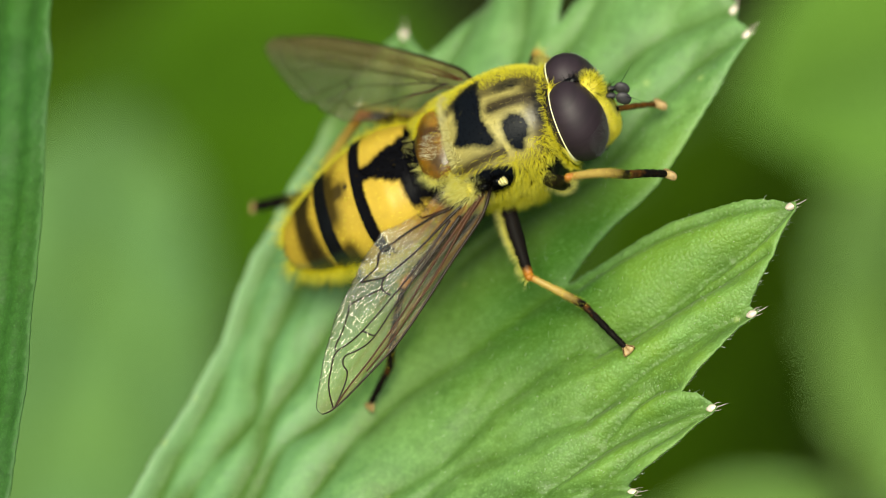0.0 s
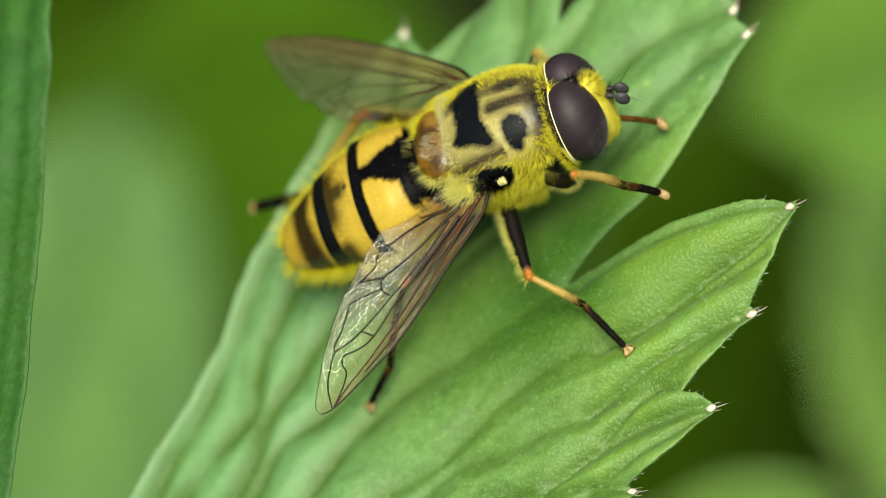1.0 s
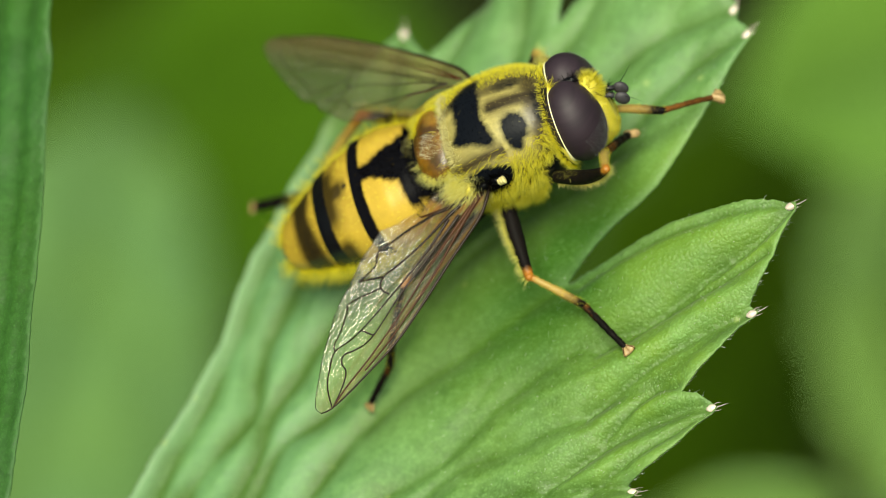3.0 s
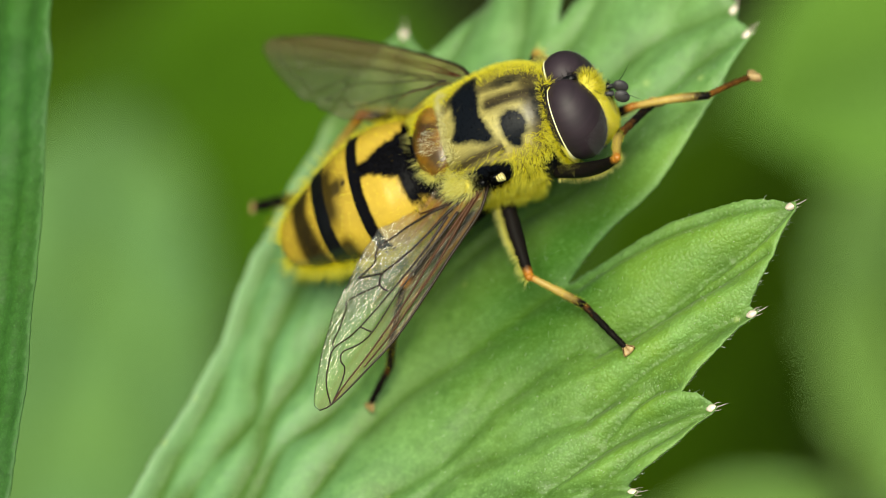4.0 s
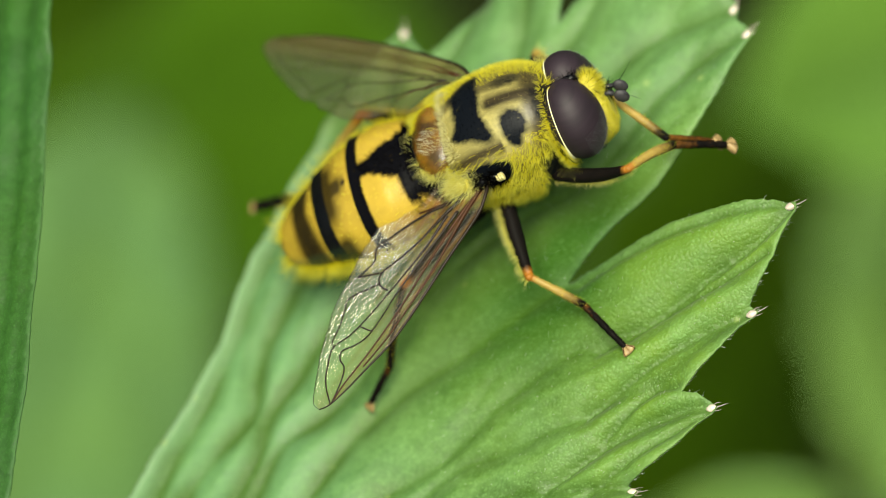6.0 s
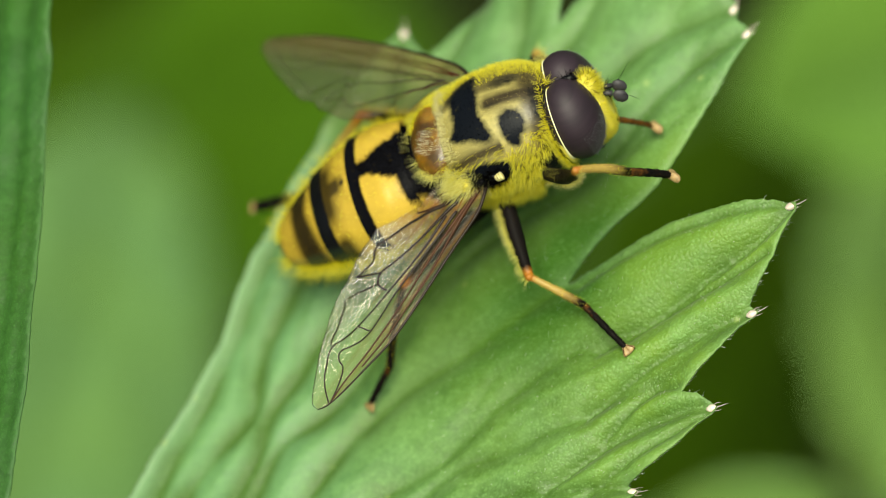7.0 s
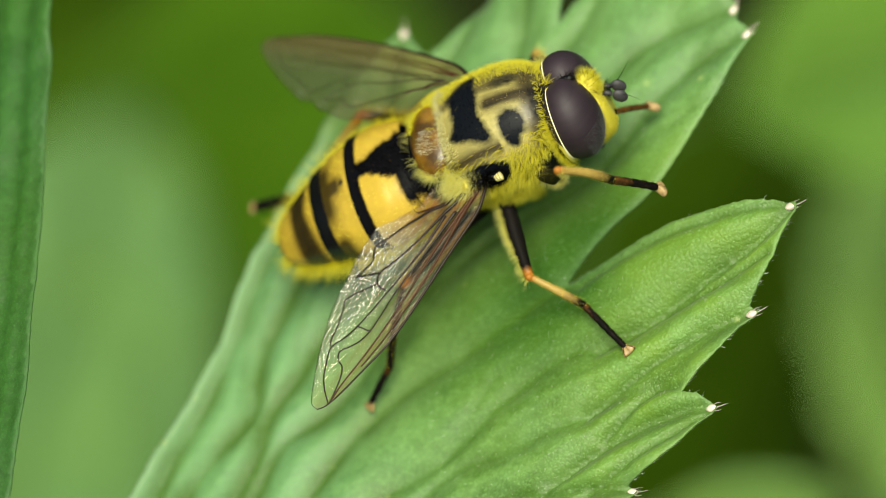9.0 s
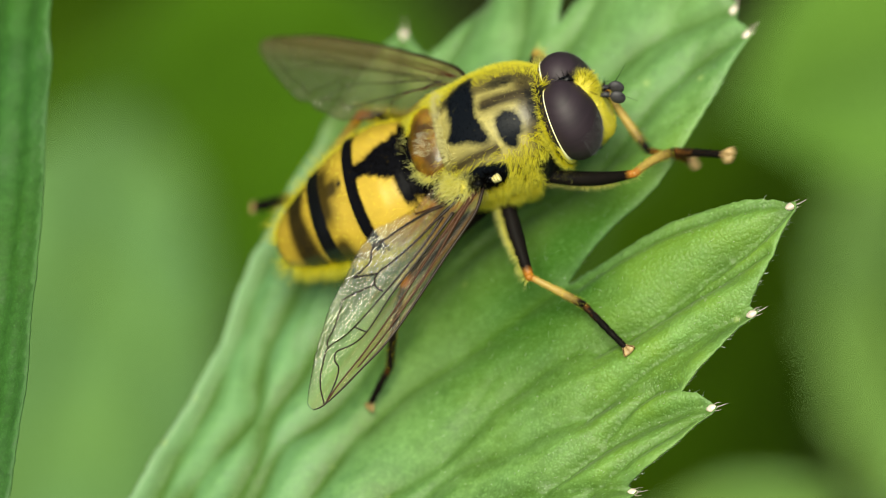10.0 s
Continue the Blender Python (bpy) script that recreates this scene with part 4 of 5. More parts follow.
WING_VEINS = {
    "first": [(0.35, 0.0), (2.13, 0.22), (4.13, 0.43), (5.69, 0.52), (6.9, 0.42)],
    "second": [(0.45, -0.04), (2.22, 0.04), (4.47, 0.20), (6.26, 0.24), (7.6, 0.20), (8.25, 0.24)],
    "loop": [(1.31, -0.22), (2.8, -0.22), (4.52, -0.25), (5.82, -0.12), (6.5, -0.38), (6.85, -0.58), (7.10, -0.46), (7.22, -0.18), (7.5, 0.02), (8.34, 0.25)],
    "middle": [(0.69, -0.31), (1.53, -0.47), (3.5, -0.95), (4.12, -1.18), (4.48, -0.99), (4.52, -0.55)],
    "outer": [(1.6, -0.40), (2.8, -0.36), (4.45, -0.45), (5.92, -0.61), (6.88, -0.99), (7.52, -0.68), (7.97, -0.35), (8.39, 0.22)],
    "cross": [(5.92, -0.61), (5.82, -0.12)],
    "hind": [(0.69, -0.31), (1.99, -1.2), (3.12, -1.82), (3.53, -1.98), (3.94, -1.74), (4.3, -1.82), (4.64, -1.90)],
    "hind_cross": [(4.64, -1.90), (4.12, -1.18)],
    "arch": [(4.48, -0.99), (5.34, -1.68), (5.65, -1.55), (6.17, -1.32), (6.72, -1.16), (6.88, -0.99)],
    "lobe": [(0.4, -0.35), (1.33, -0.80), (1.96, -1.40)],
}


def wing_height(s, w):
    """Pleats along the veins, and the droop of the hind margin."""
    fold = 0.045 * np.sin(w * 11.0 + 0.25 * s) * smooth(s, 0.2, 1.5) * (1 - smooth(s, 6.5, 8.6)) * smooth(w, -1.6, -0.4)
    ruffle = 0.03 * np.sin(s * 5.3 + w * 3.0) * (1 - smooth(w, -2.2, -1.0))
    return fold + ruffle - 0.03 * (w - 0.3) ** 2


def build_wing(side):
    """The membrane and its veins, on a hinge at the wing's root; side -1 is the fly's right."""
    rng = np.random.default_rng(31)
    ring = outline(WING_RIM, 0.10, rng, 0.004)
    lo, hi = ring.min(0), ring.max(0)
    gx, gy = np.meshgrid(np.arange(lo[0], hi[0], 0.085), np.arange(lo[1], hi[1], 0.075))
    q = np.stack([gx.ravel(), gy.ravel()], 1)
    q = q[inside(q, ring)]
    q = q[to_lines(q, [np.vstack([ring, ring[:1]])]) > 0.05]
    n = len(ring)
    from mathutils.geometry import delaunay_2d_cdt
    v, _, tris, _, _, _ = delaunay_2d_cdt([Vector(p) for p in np.vstack([ring, q])], [(i, (i + 1) % n) for i in range(n)], [], 1, 1e-5)
    p = np.array([tuple(a) for a in v])
    z = wing_height(p[:, 0], p[:, 1])
    stain = np.clip(0.9 * smooth(p[:, 1], -0.5, 0.4) * (1 - 0.45 * smooth(p[:, 0], 3.5, 7.5)) + 1.1 * np.exp(-((p[:, 0] - 1.0) / 1.9) ** 2) * smooth(p[:, 1], -2.5, -0.6) * (1 - 0.7 * smooth(-p[:, 1], 1.0, 1.5) * (p[:, 0] < 2.0))
                    + 0.4 * np.exp(-((p[:, 0] - 1.2) / 0.5) ** 2 - ((p[:, 1] + 1.5) / 0.4) ** 2) + 0.55 * np.exp(-((p[:, 0] - 4.75) / 0.35) ** 2 - ((p[:, 1] + 0.72) / 0.25) ** 2), 0, 1)
    # far wing: an even tint that paints it darker than the near one
    if side > 0:
        stain = np.clip(0.22 + 0.42 * smooth(p[:, 1], -1.2, 0.3), 0, 1)
    stain *= 1.0 if side > 0 else 0.5 + 0.5 * np.sin(p[:, 1] * 17 + 0.4 * p[:, 0])
    # painted shade and weaker gloss go on the far wing only
    wing = part("wing", (np.column_stack([p, z]) * (1, side * -1, 1) * (1, -1, 1) if side > 0 else np.column_stack([p, z]), [tuple(t) for t in tris]), WING, fly,
                "clear wrinkled wing with dark brown veins", stain=stain, far_shade=(side > 0) * (0.5 + 0.5 * smooth(p[:, 1], -1.2, 0.3)), frost=(1 - 0.85 * smooth(p[:, 1], -1.0, -0.1)) * (0.22 if side > 0 else 1.0) * (0.08 + 0.92 * smooth(p[:, 0] - 0.3 * p[:, 1], 2.2, 3.8)))
    mirror = np.array([1.0, -1.0 if side > 0 else 1.0, 1.0])
    me = wing.data
    me.vertices.foreach_set("co", (np.column_stack([p, z]) * mirror * MM).ravel())
    me.update()
    for key, line in WING_VEINS.items():
        c = curve(line, 12 * len(line))
        up = np.column_stack([c, wing_height(c[:, 0], c[:, 1]) + 0.008]) * mirror
        thick = (0.030 if key in ("first", "second") else 0.018 if key == "lobe" else 0.027) * (0.45 if side > 0 else 1.0)
        r = thick * np.interp(c[:, 0], [0.4, 1.4, 2.6, 5.0], [2.6, 2.2, 1.3, 0.9]) if line[0][0] < 1.7 else np.full(len(c), thick * 0.85)
        part("wing_vein", tube(up, r, 6), VEIN_RED if key in ("first", "second", "lobe") else VEIN, wing, "russet vein" if key in ("first", "second") else "")
    k = np.array(WING_RIM)
    front = curve(k[:10], 60)
    part("wing_vein", tube(np.column_stack([front, wing_height(front[:, 0], front[:, 1])]) * mirror, np.linspace(0.06, 0.018, 60), 6), VEIN, wing, "thick front margin")
    for run, wide in ((k[9:24], 0.010), (k[23:], 0.006)):
        hind = curve(run, 8 * len(run))
        part("wing_vein", tube(np.column_stack([hind, wing_height(hind[:, 0], hind[:, 1])]) * mirror, wide, 5), VEIN if wide > 0.008 else VEIN_RED, wing, "thin hind margin")
    return wing


def bone(name, length, radii, leg, dark, label, bow=0.04):
    """A leg joint along +x from its own origin; dark gives how black it is along its length."""
    n = 22
    x = np.linspace(0, length, n)
    r = np.interp(x / length, np.linspace(0, 1, len(radii)), radii)
    path = np.column_stack([x, 0 * x, bow * length * np.sin(math.pi * x / length)])
    shape = join(tube(path, r, 12), ellipsoid((length, 0, 0), (r[-1] * 1.02, r[-1] * 1.02, r[-1] * 1.02), 8, 12))
    mark = np.interp(shape[0][:, 0] / length, np.linspace(0, 1, len(dark)), dark)
    pale = smooth(shape[0][:, 0] / length, 0.0, 0.14) * (name == "tibia")
    return part(name, shape, LEG, leg, label, mark=mark, pale=pale), shape


def build_leg(name, femur=2.9, tibia=2.35, tarsus=2.1, dusk=0.0, sooty=0.84, stout=1.0, foot=1.0):
    rng = np.random.default_rng(41)
    leg = new(name)
    leg.parent = fly
    a, sa = bone("femur", femur, tuple((0.86 if name == "foreleg" else 1.0) * r for r in (0.24, 0.27, 0.27, 0.25, 0.19, 0.145)), leg, (1, 1, 1, 1, 1, 1, 1, 0.97, 0.8, 0.05), "black femur with orange knee", -0.10 if name == "foreleg" else 0.04)
    if name == "foreleg":
        fringe = coat(leg, sa, 1800, rng, 0.20, 0.009, LEMON_HAIR, lambda at, nor: nor[:, 2] < -0.5, "cream hair fringe", bend=(0.5, 0, 0))
    else:
        fringe = coat(leg, sa, 1900, rng, 0.30, 0.010, LEMON_HAIR, lambda at, nor: nor[:, 1] < -0.5, "cream hair fringe", bend=(0.5, 0, 0))
    b, sb = bone("tibia", tibia, tuple(stout * r for r in (0.12, 0.125, 0.14, 0.15, 0.13)), leg, (dusk, 0.05 + dusk, 0.12 + dusk, 0.3 + dusk, 0.55 + dusk, 0.9), "orange tibia darkening to its end")
    fuzz = coat(leg, sb, 240, rng, 0.07, 0.007, YELLOW_HAIR, None, "fine yellow hair", bend=(0.9, 0, 0))
    n = 40
    x = np.linspace(0, tarsus - 0.22, n)
    r = 0.112 + 0.018 * np.abs(np.sin(x / (tarsus - 0.22) * math.pi * 5 + 0.4)) - 0.008 * x
    shape = tube(np.column_stack([x, 0 * x, 0.03 * np.sin(x * 1.6)]), foot * r, 10)
    mark = np.repeat(np.interp(x / tarsus, [0, 0.25, 0.4, 1], [0.8 * sooty, 0.9 * sooty, sooty, sooty]), 10)
    c = part("tarsus", shape, LEG, leg, "black five-jointed tarsus", mark=mark, pale=np.zeros(len(mark)))
    spines = coat(leg, shape, 260, rng, 0.05, 0.007, BLACK_HAIR, None, "short bristles", bend=(0.9, 0, 0))
    end = tarsus - 0.22
    big = 1.25 if name == "foreleg" else 1.0
    for s in (-1, 1):
        flare = loft([(-0.12, 0.05, 0.05, 0.0), (0.02, 0.07, 0.07, 0.0), (0.14, 0.12, 0.075, -0.01), (0.20, 0.125, 0.06, -0.015), (0.225, 0.08, 0.03, -0.015)], 14, 3, 2.3)
        turn = np.array(pose(0, 0, 0, 0, 0, s * (24 if name == "foreleg" else 15)).to_3x3())
        part("foot_pad", (flare[0] * (1, 1, 1.5 if name == "foreleg" else 1) * big @ turn.T + (end + 0.02, s * 0.055, 0.0), flare[1]), PAD, leg, "orange-tan foot pad")
        hook = curve([(end - 0.02, s * 0.05, 0.05), (end + 0.16, s * 0.17, 0.08), (end + 0.27, s * 0.19, 0.0)], 8)
        part("claw", tube(hook, np.linspace(0.014, 0.005, 8), 6), VEIN_RED, leg, "thin dark claw")
    return leg, [a, fringe], [b, fuzz], [o for o in leg.children if o not in (a, fringe, b, fuzz)]


def between(p, q, up=(0, 0, 1)):
    """The pose of a joint that starts at p and points at q."""
    w = (Vector(q) - Vector(p)).normalized()
    side = Vector(up).cross(w).normalized()
    top = w.cross(side)
    m = Matrix((w, side, top)).transposed().to_4x4()
    m.translation = Vector(p) * MM
    return m


def stand(name, hip, knee, ankle, toe):
    """A leg that stands still, its joints cut to its own lengths."""
    hip, knee, ankle, toe = (Vector(v) for v in (hip, knee, ankle, toe))
    leg, femur, tibia, feet = build_leg(name, (knee - hip).length, (ankle - knee).length, (toe - ankle).length, dusk=0.9 if name == "hind_leg" and hip.y < 0 else 0.0, stout=0.9 if hip.y < 0 else 1.3 if name == "hind_leg" else 1.0, foot=0.9 if hip.y < 0 else 1.7 if name == "hind_leg" else 1.0)
    for joint, p, q in ((femur, hip, knee), (tibia, knee, ankle), (feet, ankle, toe)):
        for piece in joint:
            piece.matrix_basis = between(p, q)
    return leg


thorax = build_thorax()
abdomen = build_abdomen()
head = build_head()
right_wing, left_wing = build_wing(-1), build_wing(1)
RIGHT_HINGE, LEFT_HINGE = Vector((-0.71, -1.80, 0.63)), Vector((-0.55, 1.80, 0.85))
right_fore, left_fore = build_leg("foreleg", sooty=0.78, stout=1.04, foot=1.08), build_leg("foreleg", sooty=0.64, stout=0.95, foot=0.8)
standing = [stand("middle_leg", (-0.85, -1.3, -0.75), (-0.88, -4.09, -1.53), (0.15, -4.95, -2.90), (1.12, -6.85, -3.38)),
            stand("middle_leg", (0.2, 1.3, -1.2), (0.89, 3.35, -1.48), (0.95, 3.3, -2.6), (0.80, 2.9, -3.38)),
            stand("hind_leg", (-1.2, -1.0, -1.3), (-5.0, -2.6, -1.45), (-6.55, -4.35, -2.75), (-7.80, -5.08, -3.38)),
            stand("hind_leg", (-1.2, 1.0, -1.3), (-4.83, 3.1, -0.3), (-8.03, 2.8, -2.95), (-10.53, 3.61, -3.32))]
for leg, word in zip(standing, ("planted middle leg, black and orange", "planted middle leg, black and orange", "planted hind leg, black and orange", "planted hind leg, black and orange")):
    tagged(leg, word)


# ---- what moves: the fly sways a little, rubs its forelegs, shifts its wings ----
def wing_pose(hinge, yaw, tilt, roll=0.0):
    return Matrix.Translation(hinge * MM) @ pose(0, 0, 0, roll, tilt, yaw)


def swing(leg, hip, rows, to_camera=0.0):
    """Keys for the joints of a foreleg: rows of seconds, knee, ankle and toe in the fly's space; the last argument
    shifts it along the line of sight towards the camera, clear of the leaf and of the other leg.
    """
    over = Vector((0.33, -0.514, 0.792)) * to_camera
    _, femur, tibia, feet = leg
    thigh, shin, foot = [], [], []
    told = [(r[0], Vector(r[1:4]) + over, (Vector(r[4:7]) - Vector(r[1:4])).normalized(), (Vector(r[7:10]) - Vector(r[4:7])).normalized()) for r in rows]
    for one, two in zip(told, told[1:] + told[-1:]):
        # between two known poses the joints turn about each other, so that none comes apart
        steps = max(1, round((two[0] - one[0]) / 0.0334))
        for i in range(steps):
            f = i / steps
            f = f * f * (3 - 2 * f) if steps > 4 else f
            t, knee = one[0] + (two[0] - one[0]) * i / steps, one[1].lerp(two[1], f)
            ankle = knee + one[2].lerp(two[2], f).normalized() * 2.35
            toe = ankle + one[3].lerp(two[3], f).normalized() * 2.1
            root = knee + (Vector(hip) - knee).normalized() * 2.9
            thigh.append((t, between(root, knee)))
            shin.append((t, between(knee, ankle)))
            foot.append((t, between(ankle, toe)))
    for joint, keys in ((femur, thigh), (tibia, shin), (feet, foot)):
        for piece in joint:
            walk(piece, keys)


def motions():
    sway = [(0.0, 0.022, -0.004, -0.012), (0.5, 0, 0, 0), (2.5, -0.004, 0.001, 0.002), (3.8, 0.009, 0.093, 0.056), (4.5, 0.007, 0.124, 0.078), (5.5, 0.014, 0.123, 0.074),
            (7.0, -0.023, 0.130, 0.094), (7.5, -0.038, 0.133, 0.102), (9.2, -0.038, 0.133, 0.102), (9.3, -0.074, 0.124, 0.112), (9.5, -0.117, 0.101, 0.114), (10.0, -0.114, 0.108, 0.118)]
    walk(fly, [(t, FLY_SPACE @ pose(x * MM, y * MM, z * MM)) for t, x, y, z in sway])
    for leg in standing:
        walk(leg, [(t, pose(-x * MM, -y * MM, -z * MM)) for t, x, y, z in sway])
    walk(head, [(t, pose(-0.04 * MM, (-0.11 + y) * MM, (0.06 + z) * MM, -13, 7, 0)) for t, y, z in ((0.0, 0, 0), (2.7, 0, 0), (3.8, -0.05, -0.03), (10.0, -0.055, -0.035))])
    walk(right_wing, [(0.0, wing_pose(RIGHT_HINGE, 220.1, -3.5)), (2.5, wing_pose(RIGHT_HINGE, 220.1, -3.5)), (4.5, wing_pose(RIGHT_HINGE, 219.8, -3.3)),
                      (9.2, wing_pose(RIGHT_HINGE, 219.5, -3.1)), (9.5, wing_pose(RIGHT_HINGE, 219.0, -3.0)), (10.0, wing_pose(RIGHT_HINGE, 219.0, -3.0))])
    walk(left_wing, [(0.0, wing_pose(LEFT_HINGE, 142.7, 6.4, 24)), (2.5, wing_pose(LEFT_HINGE, 142.7, 6.4, 24)), (4.5, wing_pose(LEFT_HINGE, 143.5, 7.0, 24)),
                     (9.2, wing_pose(LEFT_HINGE, 143.5, 7.0, 24)), (10.0, wing_pose(LEFT_HINGE, 143.2, 6.8, 24))])
    right_a = [
        (0, 1.81, -2.72, 0.63, 2.93, -2.17, -1.36, 3.61, -1.55, -3.24),
        (0.2, 1.82, -2.69, 0.65, 2.76, -2.09, -1.41, 3.5, -1.59, -3.32),
        (0.3, 1.41, -2.57, 0.9, 2.62, -2.18, -1.08, 3.58, -1.8, -2.9),
        (0.4, 1.87, -2.74, 0.6, 2.76, -2.32, -1.53, 3.42, -1.96, -3.49),
        (0.6, 1.96, -2.69, 0.59, 2.65, -2.23, -1.61, 3.13, -1.83, -3.61),
        (0.7, 2.05, -2.71, 0.54, 2.71, -2.29, -1.67, 3.2, -1.84, -3.66),
        (0.8, 1.68, -2.59, 0.77, 2.48, -2.15, -1.39, 3.3, -1.8, -3.29),
        (0.9, 1.85, -2.62, 0.68, 2.61, -2.22, -1.5, 3.15, -1.84, -3.49),
        (1, 2.01, -2.68, 0.57, 2.67, -2.32, -1.65, 3.13, -1.86, -3.65),
    ]
    right_b = [
        (1.1, 2.09, -2.76, 0.49, 2.74, -2.32, -1.72, 3.15, -1.87, -3.73),
        (1.2, 2.03, -2.69, 0.57, 2.7, -2.34, -1.66, 3.16, -1.89, -3.66),
        (1.3, 2.02, -2.7, 0.56, 2.71, -2.33, -1.66, 3.15, -1.9, -3.66),
        (1.4, 2.07, -2.74, 0.51, 2.71, -2.35, -1.71, 3.16, -1.87, -3.71),
        (1.5, 2.15, -2.68, 0.52, 2.74, -2.32, -1.72, 3.17, -1.86, -3.73),
        (1.6, 1.88, -2.66, 0.65, 2.71, -2.32, -1.52, 3.3, -1.87, -3.49),
        (1.7, 1.91, -2.63, 0.65, 2.69, -2.26, -1.53, 3.2, -1.81, -3.52),
        (1.8, 1.95, -2.69, 0.6, 2.7, -2.29, -1.59, 3.22, -1.8, -3.57),
        (1.9, 2, -2.65, 0.6, 2.75, -2.3, -1.6, 3.26, -1.9, -3.59),
    ]
    right_c = [
        (2, 1.49, -2.57, 0.87, 2.6, -2.32, -1.19, 3.39, -1.91, -3.09),
        (2.1, 1.77, -2.59, 0.74, 2.62, -2.22, -1.42, 3.23, -1.75, -3.37),
        (2.2, 1.91, -2.63, 0.65, 2.69, -2.26, -1.54, 3.24, -1.88, -3.53),
        (2.3, 1.82, -2.66, 0.67, 2.67, -2.35, -1.5, 3.27, -1.91, -3.46),
        (2.4, 1.76, -2.53, 0.78, 2.59, -2.16, -1.39, 3.27, -1.86, -3.35),
        (2.5, 1.39, -2.61, 0.88, 2.4, -2.12, -1.18, 3.34, -1.94, -3.05),
        (2.6, 2.52, -2.7, 0.11, 2.37, -1.19, -1.68, 2.61, 0.14, -3.29),
        (2.7, 2.64, -2.63, -0.07, 2.18, -1.19, -1.87, 2.04, 0.14, -3.49),
        (3.2, 2.83, -2.38, -0.32, 2.31, -0.68, -1.85, 2.95, 0.62, -3.37),
    ]
    right_d = [
        (3.8, 2.94, -2.15, -0.42, 2.72, -0.27, -1.82, 3.47, 0.78, -3.47),
        (3.9, 3.08, -1.8, -1.28, 2.77, 0, -2.74, 4.39, 0.94, -3.69),
        (4, 3.01, -2.07, -0.69, 2.7, -0.32, -2.24, 3.65, 1.09, -3.46),
        (4.1, 3.14, -0.85, -1.86, 2.68, 1.07, -3.14, 4.77, 0.88, -3.19),
        (4.2, 2.65, -2.6, -0.04, 2.85, -0.81, -1.55, 4.45, -1.95, -0.81),
        (4.3, 3.14, -0.8, -1.83, 3.64, 1.08, -3.14, 5.63, 0.83, -2.52),
        (4.4, 3.1, -1.44, -2.23, 4.36, -0.25, -3.81, 6.32, -0.4, -3.06),
        (4.5, 2.94, -1.4, -2.14, 4.25, 0.13, -3.34, 6.2, -0.38, -2.76),
        (4.6, 2.92, -1.63, -2.08, 3.74, -0.13, -3.7, 5.39, -1.1, -2.82),
    ]
    right_e = [
        (4.7, 2.92, -1.56, -2.23, 4.2, -0.31, -3.75, 6.13, -1.06, -3.4),
        (4.8, 3.02, -1.39, -2.16, 3.97, 0.06, -3.75, 5.85, -0.08, -4.67),
        (4.9, 2.99, -1.57, -2.27, 4.17, -0.44, -3.96, 6.03, -0.17, -4.89),
        (5, 2.92, -2.36, -1.17, 4.06, -1.08, -2.78, 4.92, -0.52, -4.61),
        (5.1, 2.98, -1.97, -1.64, 4.31, -0.91, -3.27, 5.56, -0.8, -4.95),
        (5.2, 2.9, -1.66, -2.29, 3.91, -0.32, -3.93, 5.64, -0.67, -5.07),
        (5.3, 3.01, -1.94, -1.57, 4.14, -0.67, -3.19, 5.4, -0.12, -4.78),
        (5.4, 2.95, -2.15, -1.55, 4.12, -1.05, -3.27, 5.33, -0.77, -4.96),
        (5.5, 2.93, -1.83, -1.96, 3.84, -0.61, -3.75, 5.52, -0.66, -5),
    ]
    right_f = [
        (5.6, 2.85, -2.55, -1.05, 3.91, -1.16, -2.61, 4.8, -0.58, -4.42),
        (5.7, 2.98, -2.18, -1.29, 3.64, -0.7, -2.98, 5, -0.71, -4.58),
        (6.1, 2.98, -2.02, -1.62, 4.01, -0.8, -3.34, 5.36, -0.61, -4.95),
        (6.45, 2.77, -2.59, -0.46, 3.72, -1.67, -2.41, 4.71, -1.07, -4.15),
        (6.8, 2.18, -2.76, 0.45, 3.03, -2.15, -1.65, 3.78, -1.69, -3.56),
        (6.9, 2.23, -2.77, 0.43, 3.06, -2.15, -1.68, 3.77, -1.67, -3.6),
        (7, 2.13, -2.72, 0.5, 2.96, -2.14, -1.61, 3.73, -1.69, -3.52),
        (7.1, 1.55, -2.68, 0.77, 2.53, -2.14, -1.3, 3.81, -1.96, -2.96),
        (7.2, 1.96, -2.86, 0.48, 2.71, -2.48, -1.71, 3.4, -2.19, -3.67),
    ]
    right_g = [
        (7.3, 2.07, -2.84, 0.45, 2.85, -2.54, -1.74, 3.39, -2.12, -3.73),
        (7.4, 2.06, -2.82, 0.47, 2.75, -2.43, -1.75, 3.44, -2.13, -3.71),
        (7.5, 1.68, -2.71, 0.7, 2.74, -2.54, -1.39, 3.5, -2.2, -3.32),
        (7.6, 1.92, -2.78, 0.55, 2.8, -2.56, -1.62, 3.41, -2.2, -3.59),
        (7.7, 1.92, -2.78, 0.55, 2.83, -2.57, -1.6, 3.48, -2.22, -3.57),
        (7.8, 1.77, -2.72, 0.65, 2.63, -2.37, -1.51, 3.49, -2.21, -3.42),
        (7.9, 1.73, -2.63, 0.73, 2.67, -2.43, -1.42, 3.33, -2.07, -3.38),
        (8, 1.91, -2.77, 0.56, 2.72, -2.49, -1.63, 3.29, -2.08, -3.6),
        (8.1, 1.99, -2.77, 0.53, 2.77, -2.51, -1.67, 3.32, -2.12, -3.66),
    ]
